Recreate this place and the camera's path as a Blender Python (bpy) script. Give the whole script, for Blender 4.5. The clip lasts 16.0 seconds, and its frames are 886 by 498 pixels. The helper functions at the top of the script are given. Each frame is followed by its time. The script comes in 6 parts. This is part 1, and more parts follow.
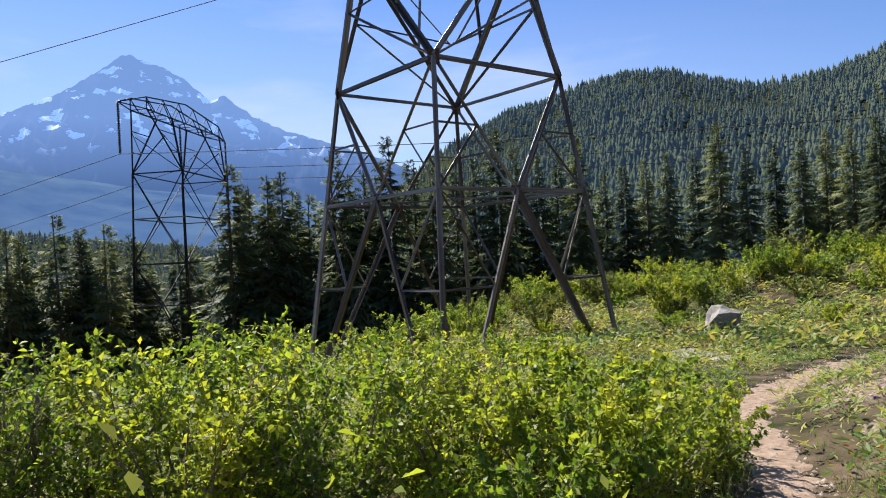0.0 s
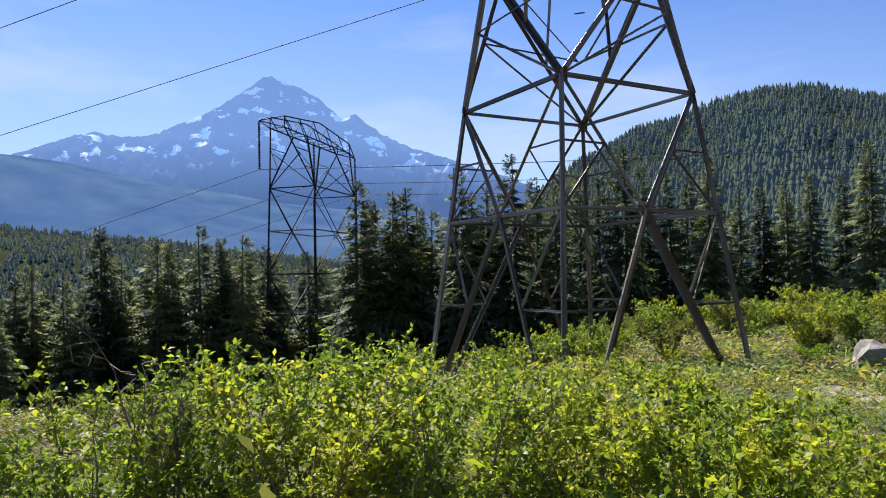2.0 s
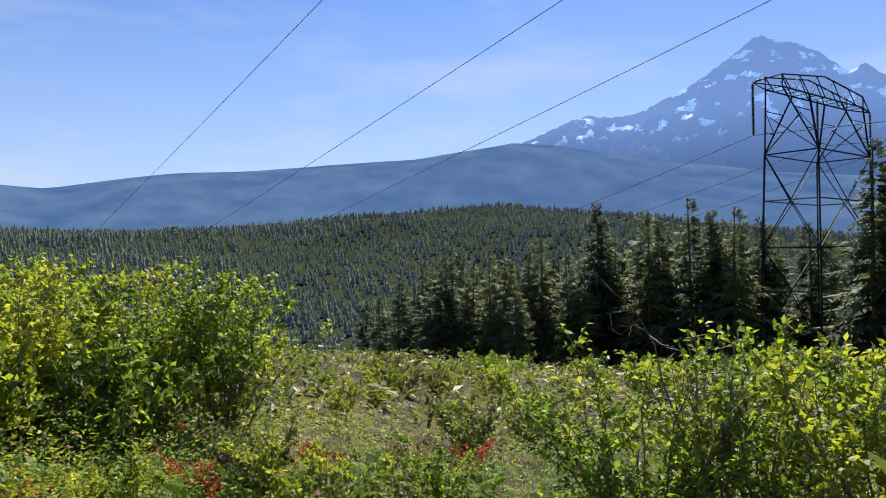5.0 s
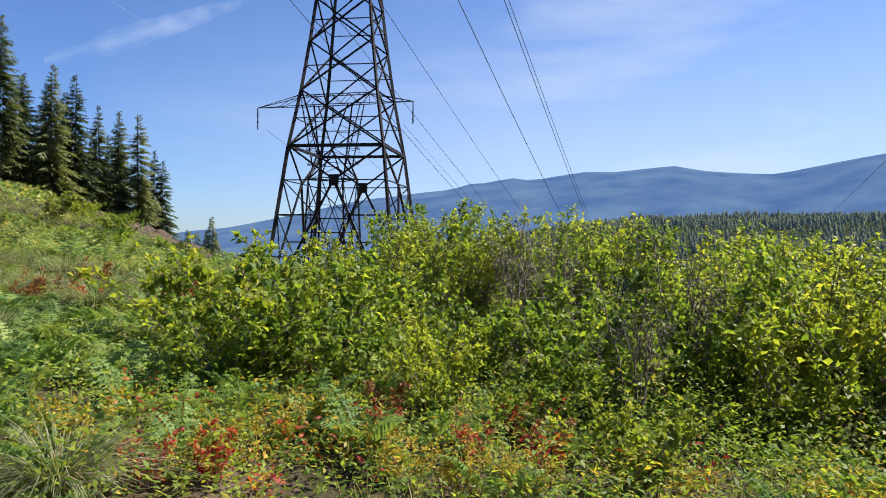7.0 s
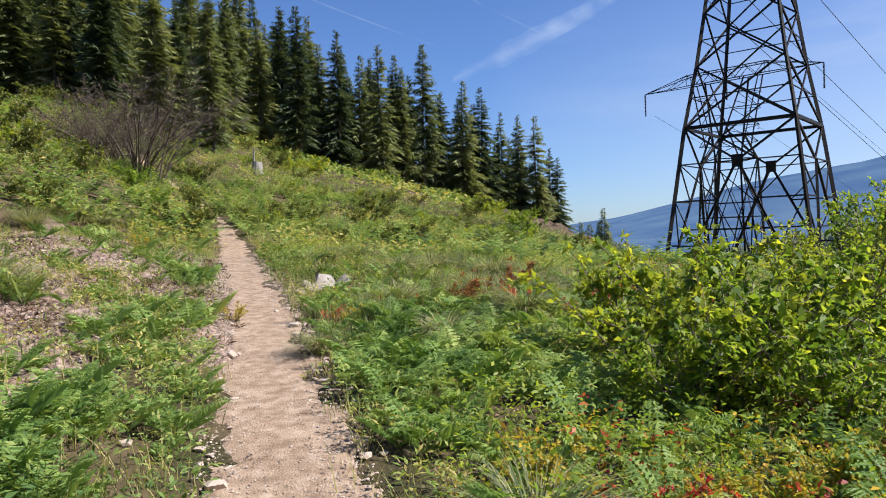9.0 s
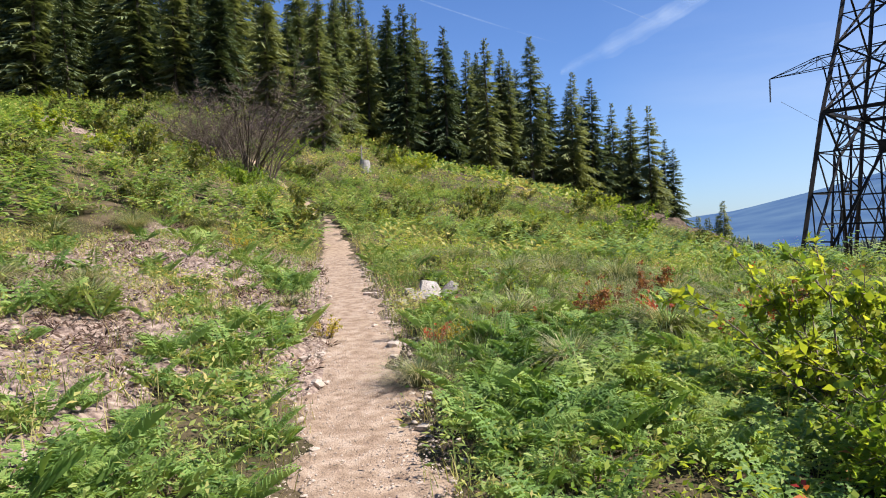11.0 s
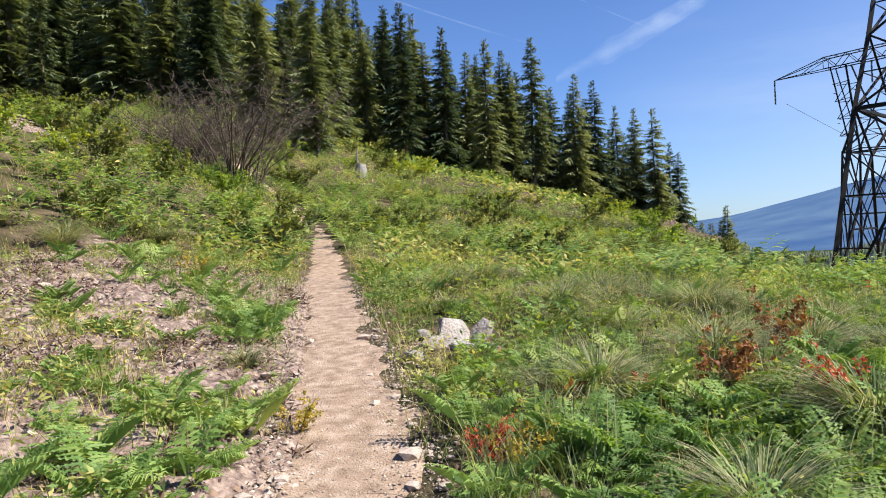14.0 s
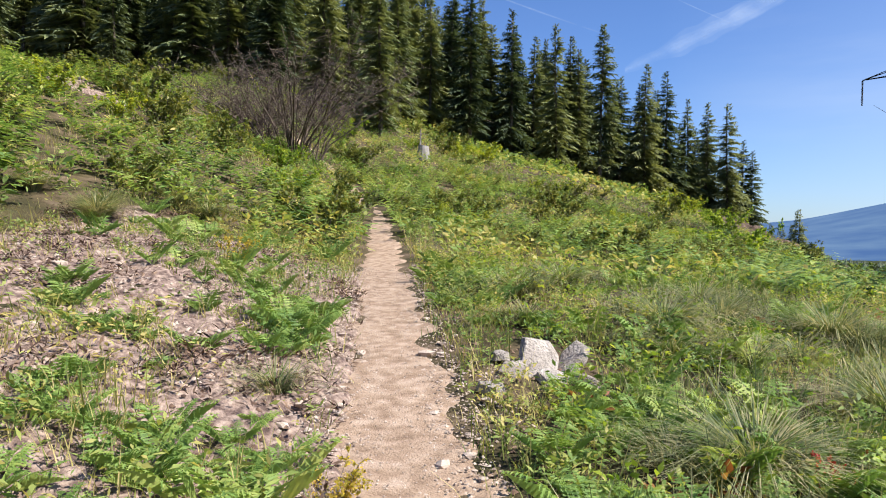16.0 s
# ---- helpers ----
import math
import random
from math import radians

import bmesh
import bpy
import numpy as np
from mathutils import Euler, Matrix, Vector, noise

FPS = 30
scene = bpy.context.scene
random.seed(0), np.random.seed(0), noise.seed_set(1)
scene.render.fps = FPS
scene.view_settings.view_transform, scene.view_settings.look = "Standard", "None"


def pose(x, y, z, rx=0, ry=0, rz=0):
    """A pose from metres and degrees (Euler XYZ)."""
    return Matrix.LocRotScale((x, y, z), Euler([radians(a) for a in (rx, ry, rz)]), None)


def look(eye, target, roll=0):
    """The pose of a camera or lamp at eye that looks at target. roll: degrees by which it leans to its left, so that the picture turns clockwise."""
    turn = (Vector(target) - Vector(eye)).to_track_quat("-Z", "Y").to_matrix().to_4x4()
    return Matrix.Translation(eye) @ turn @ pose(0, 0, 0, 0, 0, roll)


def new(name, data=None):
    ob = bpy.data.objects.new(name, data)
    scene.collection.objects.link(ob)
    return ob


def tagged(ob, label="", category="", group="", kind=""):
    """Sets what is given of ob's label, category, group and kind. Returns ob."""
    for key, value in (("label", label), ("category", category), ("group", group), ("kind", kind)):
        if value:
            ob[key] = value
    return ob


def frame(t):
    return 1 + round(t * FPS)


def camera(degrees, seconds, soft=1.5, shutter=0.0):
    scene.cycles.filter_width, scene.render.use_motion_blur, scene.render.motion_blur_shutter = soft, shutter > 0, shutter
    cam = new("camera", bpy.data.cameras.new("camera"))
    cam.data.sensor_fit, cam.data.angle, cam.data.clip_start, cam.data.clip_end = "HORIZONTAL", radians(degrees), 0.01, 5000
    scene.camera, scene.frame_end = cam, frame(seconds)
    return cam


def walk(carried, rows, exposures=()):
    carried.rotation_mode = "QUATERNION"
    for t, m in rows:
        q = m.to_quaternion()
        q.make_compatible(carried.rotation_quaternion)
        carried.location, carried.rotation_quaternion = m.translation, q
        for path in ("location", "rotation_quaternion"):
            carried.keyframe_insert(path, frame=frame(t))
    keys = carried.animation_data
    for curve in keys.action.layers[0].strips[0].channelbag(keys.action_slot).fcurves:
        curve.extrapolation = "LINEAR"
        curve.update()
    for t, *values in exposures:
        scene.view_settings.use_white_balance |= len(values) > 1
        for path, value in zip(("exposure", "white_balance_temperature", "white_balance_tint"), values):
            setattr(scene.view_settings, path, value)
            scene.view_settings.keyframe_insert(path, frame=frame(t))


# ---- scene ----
cam = camera(63.5, 16.0, soft=1.0)
PATH = [
    (0, (-1.213, -0.967, 0.661), (0.258, -2.322, 0.678), -3.2),
    (0.5, (-1.218, -0.959, 0.678), (0.26, -2.307, 0.719), -2.9),
    (1, (-1.2, -0.941, 0.681), (0.328, -2.23, 0.739), -2.2),
    (1.5, (-1.176, -0.945, 0.696), (0.427, -2.14, 0.763), -1.6),
    (2, (-1.118, -0.967, 0.705), (0.556, -2.057, 0.783), -1.3),
    (2.5, (-1.074, -1.009, 0.742), (0.665, -1.994, 0.83), -1.3),
    (3, (-1.047, -1.02, 0.73), (0.745, -1.901, 0.827), -1.5),
    (3.2, (-1.041, -1.003, 0.709), (0.771, -1.843, 0.807), -1.5),
    (5.3, (-0.22, -0.668, 0.643), (1.732, -0.231, 0.651), -0.2),
    (5.5, (-0.202, -0.584, 0.628), (1.694, 0.053, 0.623), 0.1),
    (6, (-0.128, -0.376, 0.605), (1.525, 0.75, 0.565), 0.5),
    (6.5, (-0.002, -0.08, 0.585), (1.313, 1.426, 0.528), 0.6),
    (7, (-0.083, 0.202, 0.606), (0.965, 1.905, 0.587), 0.6),
    (7.5, (-0.191, 0.31, 0.651), (0.667, 2.116, 0.672), 0.8),
    (8, (-0.227, 0.58, 0.591), (0.358, 2.492, 0.592), 0.3),
    (8.5, (-0.228, 0.998, 0.638), (0.049, 2.979, 0.6), -1.1),
    (9, (-0.267, 1.264, 0.695), (-0.227, 3.263, 0.657), -1.9),
    (9.5, (-0.232, 1.58, 0.755), (-0.355, 3.576, 0.707), -2.0),
    (9.7, (-0.227, 1.7, 0.771), (-0.385, 3.693, 0.714), -2.1),
    (11.8, (-0.553, 3.22, 0.786), (-0.829, 5.2, 0.778), -2.6),
    (12, (-0.585, 3.415, 0.792), (-0.863, 5.396, 0.794), -2.7),
    (12.5, (-0.686, 3.896, 0.823), (-0.941, 5.879, 0.845), -3.0),
    (13, (-0.827, 4.41, 0.867), (-1.065, 6.396, 0.892), -3.0),
    (13.5, (-0.927, 4.94, 0.876), (-1.159, 6.927, 0.883), -2.8),
    (14, (-1.077, 5.468, 0.899), (-1.327, 7.452, 0.88), -2.8),
    (14.5, (-1.198, 5.905, 0.95), (-1.502, 7.881, 0.925), -2.6),
    (15, (-1.308, 6.29, 0.995), (-1.644, 8.262, 0.976), -1.8),
    (15.5, (-1.462, 6.613, 1.008), (-1.823, 8.58, 0.98), -0.7),
    (16, (-1.499, 6.781, 1.001), (-1.901, 8.739, 0.945), 0.6),
]
walk(cam, [(t, look(e, g, r)) for t, e, g, r in PATH], [(0.0, 0.86), (3.2, 0.80), (5.5, 0.68), (6.5, 0.72), (7.0, 0.86), (7.6, 0.78), (8.0, 0.68), (8.5, 0.72), (9.0, 0.82), (9.5, 0.92), (16.0, 0.98)])

# ---- world and sun ----
SUN_AZ, SUN_EL = 98.0, 48.0
world = bpy.data.worlds.new("sky")
scene.world = world
world.use_nodes = True
wn, wl = world.node_tree.nodes, world.node_tree.links
wn.clear()
sky = wn.new("ShaderNodeTexSky")
sky.sky_type, sky.sun_disc = "NISHITA", False
sky.sun_elevation, sky.sun_rotation = radians(SUN_EL), radians(SUN_AZ)
sky.air_density, sky.dust_density, sky.ozone_density, sky.altitude = 1.1, 0.7, 3.5, 1200
wtc, wmap = wn.new("ShaderNodeTexCoord"), wn.new("ShaderNodeMapping")
wmap.inputs["Scale"].default_value = (1.2, 2.6, 9.0)
wmap.inputs["Rotation"].default_value = (radians(12), radians(-8), radians(35))
wno = wn.new("ShaderNodeTexNoise")
wno.inputs["Scale"].default_value, wno.inputs["Detail"].default_value, wno.inputs["Roughness"].default_value = 1.1, 6.0, 0.55
wramp = wn.new("ShaderNodeValToRGB")
wramp.color_ramp.elements[0].position, wramp.color_ramp.elements[1].position = 0.5, 0.85
wramp.color_ramp.elements[1].color = (0.6, 0.6, 0.6, 1)
wmix = wn.new("ShaderNodeMixRGB")
wmix.inputs[2].default_value = (6.4, 7.2, 8.6, 1)
wtint = wn.new("ShaderNodeMixRGB")
wtint.blend_type, wtint.inputs[0].default_value, wtint.inputs[2].default_value = "MULTIPLY", 1.0, (0.755, 0.95, 1.32, 1)
wsep, wx, wz = wn.new("ShaderNodeSeparateXYZ"), wn.new("ShaderNodeMapRange"), wn.new("ShaderNodeMapRange")
wx.inputs[1].default_value, wx.inputs[2].default_value, wx.inputs[3].default_value = 0.08, 0.6, 0.03
wz.inputs[1].default_value, wz.inputs[2].default_value, wz.inputs[3].default_value, wz.inputs[4].default_value = 0.36, 0.12, 0.0, 0.42
wadd, wmul = wn.new("ShaderNodeMath"), wn.new("ShaderNodeMath")
wmul.operation = "MULTIPLY"
wbg, wout = wn.new("ShaderNodeBackground"), wn.new("ShaderNodeOutputWorld")
wbg.inputs[1].default_value = 0.064
for a, b in ((wtc.outputs["Generated"], wmap.inputs[0]), (wmap.outputs[0], wno.inputs[0]), (wno.outputs[0], wramp.inputs[0]),
             (wtc.outputs["Generated"], wsep.inputs[0]), (wsep.outputs[0], wx.inputs[0]), (wsep.outputs[2], wz.inputs[0]), (wramp.outputs[0], wadd.inputs[0]),
             (wz.outputs[0], wadd.inputs[1]), (wadd.outputs[0], wmul.inputs[0]), (wx.outputs[0], wmul.inputs[1]), (wmul.outputs[0], wmix.inputs[0]), (sky.outputs[0], wtint.inputs[1]), (wtint.outputs[0], wmix.inputs[1]), (wmix.outputs[0], wbg.inputs[0]), (wbg.outputs[0], wout.inputs[0])):
    wl.new(a, b)
sun = bpy.data.lights.new("sun", "SUN")
sun.energy, sun.angle, sun.color = 5.0, radians(0.5), (1.0, 0.95, 0.87)
sun_ob = new("sun", sun)
_a, _e = radians(SUN_AZ), radians(SUN_EL)
sun_ob.matrix_world = look((40 * math.sin(_a) * math.cos(_e), 40 * math.cos(_a) * math.cos(_e), 40 * math.sin(_e)), (0, 0, 0))


# ---- materials ----
def shade(name, colours, scale=3.0, rough=0.8, metal=0.0, bump=0.0, bump_scale=40.0, vary=0.0, translucent=0.0, haze_glow=0.0, island=False, spec=0.3):
    """A procedural surface: noise at two scales runs through the colours; vary shifts it from piece to piece. Far
    surfaces can also emit blue, which paints in the haze of distance.
    """
    m = bpy.data.materials.new(name)
    m.use_nodes = True
    n, l = m.node_tree.nodes, m.node_tree.links
    bs, out = n["Principled BSDF"], n["Material Output"]
    bs.inputs["Roughness"].default_value, bs.inputs["Metallic"].default_value = rough, metal
    bs.inputs["Specular IOR Level"].default_value = spec
    tc = n.new("ShaderNodeTexCoord")
    no = n.new("ShaderNodeTexNoise")
    no.inputs["Scale"].default_value, no.inputs["Detail"].default_value = scale, 8.0
    l.new(tc.outputs["Object"], no.inputs["Vector"])
    ramp = n.new("ShaderNodeValToRGB")
    els = ramp.color_ramp.elements
    while len(els) < len(colours):
        els.new(0.5)
    for i, c in enumerate(colours):
        els[i].position = 0.3 + 0.4 * i / max(1, len(colours) - 1)
        els[i].color = (*c, 1)
    fac = no.outputs[0]
    if vary:
        if island:
            rnd = n.new("ShaderNodeNewGeometry").outputs["Random Per Island"]
        else:
            rnd = n.new("ShaderNodeObjectInfo").outputs["Random"]
        mr = n.new("ShaderNodeMapRange")
        mr.inputs[3].default_value, mr.inputs[4].default_value = -vary, vary
        l.new(rnd, mr.inputs[0])
        add = n.new("ShaderNodeMath")
        l.new(fac, add.inputs[0]), l.new(mr.outputs[0], add.inputs[1])
        fac = add.outputs[0]
    l.new(fac, ramp.inputs[0])
    l.new(ramp.outputs[0], bs.inputs["Base Color"])
    if bump:
        nb = n.new("ShaderNodeTexNoise")
        nb.inputs["Scale"].default_value, nb.inputs["Detail"].default_value = bump_scale, 6.0
        l.new(tc.outputs["Object"], nb.inputs["Vector"])
        bp = n.new("ShaderNodeBump")
        bp.inputs["Strength"].default_value, bp.inputs["Distance"].default_value = bump, 0.7 / bump_scale
        l.new(nb.outputs[0], bp.inputs["Height"])
        l.new(bp.outputs[0], bs.inputs["Normal"])
    if translucent:
        tr = n.new("ShaderNodeBsdfTranslucent")
        mul = n.new("ShaderNodeMixRGB")
        mul.blend_type, mul.inputs[0].default_value, mul.inputs[2].default_value = "MULTIPLY", 1.0, (1.62, 1.56, 0.78, 1)
        l.new(ramp.outputs[0], mul.inputs[1]), l.new(mul.outputs[0], tr.inputs[0])
        mx = n.new("ShaderNodeMixShader")
        mx.inputs[0].default_value = translucent
        l.new(bs.outputs[0], mx.inputs[1]), l.new(tr.outputs[0], mx.inputs[2]), l.new(mx.outputs[0], out.inputs[0])
    # Blue emission stands in for aerial haze; the surface is no lamp.
    if haze_glow:
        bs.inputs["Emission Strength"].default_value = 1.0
        bs.inputs["Emission Color"].default_value = (0.19 * haze_glow, 0.38 * haze_glow, 0.92 * haze_glow, 1)
    return m


GROUND = shade("meadow", [(0.03, 0.032, 0.016), (0.06, 0.05, 0.026), (0.10, 0.075, 0.045), (0.17, 0.125, 0.09)], 1.4, 0.95, 0, 0.9, 30, spec=0.1)
DIRT = shade("trail_dirt", [(0.22, 0.15, 0.105), (0.32, 0.23, 0.165), (0.42, 0.32, 0.245)], 9.0, 0.95, 0, 1.0, 70, spec=0.1)
SOIL = shade("bare_soil", [(0.07, 0.048, 0.042), (0.16, 0.112, 0.095), (0.29, 0.215, 0.175), (0.42, 0.325, 0.265)], 16.0, 0.95, 0, 1.0, 55, spec=0.1)
BANK = shade("earth_bank", [(0.04, 0.03, 0.022), (0.09, 0.064, 0.048), (0.19, 0.14, 0.105)], 2.5, 0.95, 0, 1.0, 20, spec=0.1)
TUFT_GRASS = shade("tuft_grass", [(0.07, 0.105, 0.04), (0.14, 0.175, 0.075), (0.26, 0.26, 0.13), (0.42, 0.37, 0.22)], 2.0, 0.6, vary=0.2, translucent=0.3, island=True)
STONE = shade("stone", [(0.15, 0.135, 0.12), (0.28, 0.255, 0.23), (0.40, 0.37, 0.34)], 3.0, 0.9, 0, 0.8, 14, vary=0.25)
STEEL = shade("weathered_steel", [(0.085, 0.064, 0.052), (0.165, 0.132, 0.112), (0.30, 0.265, 0.24)], 2.0, 0.5, 0.35, 0.2, 60, vary=0.2)
RUST = shade("rusty_steel", [(0.10, 0.045, 0.028), (0.17, 0.085, 0.055)], 6.0, 0.8, 0.1, 0.3, 50)
DARKSTEEL = shade("dark_steel", [(0.018, 0.016, 0.016), (0.04, 0.034, 0.032)], 3.0, 0.55, 0.4, vary=0.15)
WIRE = shade("cable", [(0.04, 0.04, 0.043), (0.07, 0.07, 0.075)], 1.0, 0.85, 0.1)
GLASS = shade("porcelain", [(0.03, 0.028, 0.03), (0.06, 0.05, 0.05)], 8.0, 0.35)
BARK = shade("conifer_bark", [(0.05, 0.035, 0.026), (0.14, 0.115, 0.095), (0.27, 0.235, 0.205)], 5.0, 0.95, 0, 0.8, 30)
NEEDLE = shade("conifer_needles", [(0.06, 0.085, 0.048), (0.125, 0.155, 0.072), (0.22, 0.24, 0.105)], 0.8, 0.65, vary=0.22, translucent=0.2, spec=0.15)
# Both far woods emit a little blue: aerial haze put into the foliage.
FAR_NEEDLE = shade("hazed_far_conifers", [(0.05, 0.064, 0.034), (0.07, 0.088, 0.042), (0.095, 0.108, 0.052)], 0.015, 0.9, vary=0.12, island=True, haze_glow=0.032, spec=0.0)
VALLEY_NEEDLE = shade("hazed_valley_conifers", [(0.085, 0.102, 0.052), (0.115, 0.132, 0.066), (0.15, 0.166, 0.082)], 0.012, 0.9, vary=0.12, island=True, haze_glow=0.024, spec=0.0)
FOREST_FLOOR = shade("forest_floor", [(0.03, 0.038, 0.02), (0.05, 0.058, 0.03)], 0.02, 0.95, spec=0.0)
# Dark base; the ridge's blue is distance haze painted in as emission.
RIDGE = shade("hazed_far_ridge", [(0.004, 0.010, 0.012), (0.05, 0.07, 0.055)], 0.006, 1.0, haze_glow=0.235, spec=0.0)
LEAF = shade("shrub_leaves", [(0.08, 0.145, 0.022), (0.18, 0.265, 0.034), (0.35, 0.39, 0.055)], 1.6, 0.5, vary=0.15, translucent=0.5, island=True, spec=0.25)
LEAF_YELLOW = shade("yellow_shrub_leaves", [(0.165, 0.22, 0.026), (0.275, 0.33, 0.04), (0.41, 0.41, 0.055)], 1.8, 0.5, vary=0.17, translucent=0.5, island=True, spec=0.22)
LEAF_DULL = shade("dull_shrub_leaves", [(0.07, 0.10, 0.028), (0.15, 0.175, 0.042), (0.27, 0.25, 0.065)], 1.6, 0.5, vary=0.18, translucent=0.38, island=True)
FERN = shade("fern_fronds", [(0.08, 0.15, 0.04), (0.19, 0.295, 0.075), (0.38, 0.43, 0.13)], 1.2, 0.5, vary=0.10, translucent=0.34, island=True, spec=0.2)
GRASS = shade("grass_blades", [(0.10, 0.15, 0.04), (0.19, 0.22, 0.06), (0.34, 0.30, 0.11), (0.48, 0.40, 0.19)], 0.7, 0.65, vary=0.2, translucent=0.35, island=True)
HERB = shade("meadow_herbs", [(0.095, 0.165, 0.05), (0.185, 0.27, 0.075), (0.30, 0.34, 0.10), (0.46, 0.38, 0.14)], 0.35, 0.55, vary=0.15, translucent=0.36, island=True, spec=0.2)
RED_LEAF = shade("red_leaves", [(0.26, 0.03, 0.025), (0.46, 0.055, 0.04), (0.52, 0.16, 0.06)], 3.0, 0.5, vary=0.2, translucent=0.4, island=True)
RUSSET = shade("russet_leaves", [(0.14, 0.05, 0.025), (0.24, 0.085, 0.035), (0.30, 0.16, 0.05)], 3.0, 0.6, vary=0.2, translucent=0.3, island=True)
LITTER = shade("dead_leaves", [(0.06, 0.035, 0.026), (0.13, 0.08, 0.055), (0.24, 0.16, 0.11)], 3.0, 0.8, vary=0.25, island=True)
GOLD = shade("golden_leaves", [(0.26, 0.24, 0.04), (0.42, 0.34, 0.05), (0.52, 0.36, 0.06)], 3.0, 0.5, vary=0.2, translucent=0.45, island=True)
ORANGE = shade("orange_flowers", [(0.45, 0.22, 0.02), (0.55, 0.36, 0.03)], 3.0, 0.6, vary=0.2, island=True, translucent=0.3)
PINK = shade("pink_flowers", [(0.38, 0.08, 0.32), (0.5, 0.16, 0.42)], 3.0, 0.6, vary=0.2, island=True, translucent=0.3)
PALE_STONE = shade("pale_stone", [(0.24, 0.205, 0.18), (0.34, 0.30, 0.265), (0.43, 0.385, 0.345)], 4.0, 0.9, 0, 0.8, 18, vary=0.15, spec=0.2)
GRAVEL = shade("gravel_stone", [(0.19, 0.14, 0.11), (0.31, 0.24, 0.195), (0.44, 0.36, 0.30)], 9.0, 0.95, vary=0.25, island=True)
TWIG = shade("twigs", [(0.13, 0.10, 0.08), (0.25, 0.205, 0.17)], 6.0, 0.9, vary=0.1)
DARK_TWIG = shade("dark_twigs", [(0.08, 0.06, 0.047), (0.16, 0.122, 0.10)], 6.0, 0.9, vary=0.1)
DEADWOOD = shade("grey_deadwood", [(0.20, 0.18, 0.165), (0.34, 0.32, 0.30)], 5.0, 0.9, 0, 0.5, 20)


# ---- helpers of the scene ----
def part(name, bm, material, parent=None, label="", smooth=False):
    me = bpy.data.meshes.new(name)
    bm.to_mesh(me)
    bm.free()
    me.materials.append(material)
    if smooth:
        me.polygons.foreach_set("use_smooth", [True] * len(me.polygons))
    ob = new(name, me)
    ob.parent = parent
    return tagged(ob, label)


def mesh_of(name, verts, faces, material, smooth=False):
    """One mesh from arrays: verts (n, 3), faces (m, k) with one k."""
    verts, faces = np.asarray(verts, dtype=np.float32), np.asarray(faces, dtype=np.int32)
    k = faces.shape[1]
    me = bpy.data.meshes.new(name)
    me.vertices.add(len(verts))
    me.vertices.foreach_set("co", verts.ravel())
    me.loops.add(faces.size)
    me.loops.foreach_set("vertex_index", faces.ravel())
    me.polygons.add(len(faces))
    me.polygons.foreach_set("loop_start", np.arange(0, faces.size, k, dtype=np.int32))
    me.update(calc_edges=True)
    if smooth:
        me.polygons.foreach_set("use_smooth", np.ones(len(faces), dtype=bool))
    me.materials.append(material)
    return me


def child(name, me, parent, label=""):
    ob = new(name, me)
    ob.parent = parent
    return tagged(ob, label)


def smooth(a, b, v):
    u = np.clip((v - a) / (b - a), 0, 1)
    return u * u * (3 - 2 * u)


# ---- the lie of the land ----
def trail_x(y):
    """The trail's middle line."""
    return np.interp(y, [-60, -40, -24, -18.7, -15, -13, -10.7, -7.6, -4, 0, 2, 4, 7, 9.5, 12, 20, 28, 34, 45, 60],
                     [10, 7, 5.0, 4.9, 4.4, 4.2, 3.4, 1.5, 0.2, -0.35, -0.4, -0.8, -1.55, -2.2, -2.95, -5.4, -7.9, -11, -20, -36])


def hills(az, r):
    """Far land by bearing (degrees) and distance."""
    near_el = np.interp(az, [-130, -60, -20, 4, 18, 24, 31.5, 37.5, 43, 51, 65, 74, 79, 87.5, 91, 96.7, 102.7, 118, 124, 129, 133, 136, 138.5, 143, 147.4, 151, 153.6, 157.4, 161, 165, 180],
                        [16, 14, 8, 2, -2.6, -1.6, -0.4, 0.7, 1.3, 2.0, 2.3, 2.5, 2.9, 3.3, 3.6, 3.2, 2.6, 1.0, 2, 4.5, 7.2, 8.4, 9.6, 10.5, 11.5, 11.2, 10.4, 9.7, 10.0, 10.7, 12])
    far_el = np.interp(az, [-180, 0, 10, 14.5, 16.6, 19.4, 22.3, 25.5, 29.2, 32.2, 33.5, 35, 37, 38.7, 43, 44.8, 49.5, 52.2, 56.6, 62.2, 65.8, 71, 77, 83, 88, 91.4, 95, 100, 110, 120, 128, 140, 180],
                       [1, 0.2, 0.3, 0.9, 1.35, 1.9, 2.57, 3.2, 3.75, 4.15, 4.64, 4.7, 5.1, 4.9, 5.55, 5.5, 5.92, 5.4, 5.1, 6.1, 6.5, 6.8, 7.3, 7.7, 8.5, 9.0, 8.6, 7.6, 6.0, 5.0, 4.2, 3.0, 2.0])
    valley = np.interp(near_el, [-1.2, 3, 14], [-60.0, -60.0, -4.0])
    top = 1500 * np.tan(np.radians(near_el))
    z = valley + (top - valley) * smooth(250, 1500, r) ** np.interp(near_el, [3, 14], [1.0, 0.8])
    back = -60 + (3500 * np.tan(np.radians(far_el)) + 60) * smooth(1700, 3500, r)
    fall = np.where(near_el > 6, top - 0.1 * (r - 1500), top + (-90 - top) * smooth(1500, 1900, r))
    z = np.where(r < 1500, z, np.maximum(fall, back))
    return np.where(r > 3500, back - 0.1 * (r - 3500), z)


def bumps(x, y, s):
    return np.sin(x * 1.3 / s + 0.7 * np.sin(y * 0.9 / s)) * np.cos(y * 1.1 / s + 0.6 * np.sin(x * 0.7 / s))


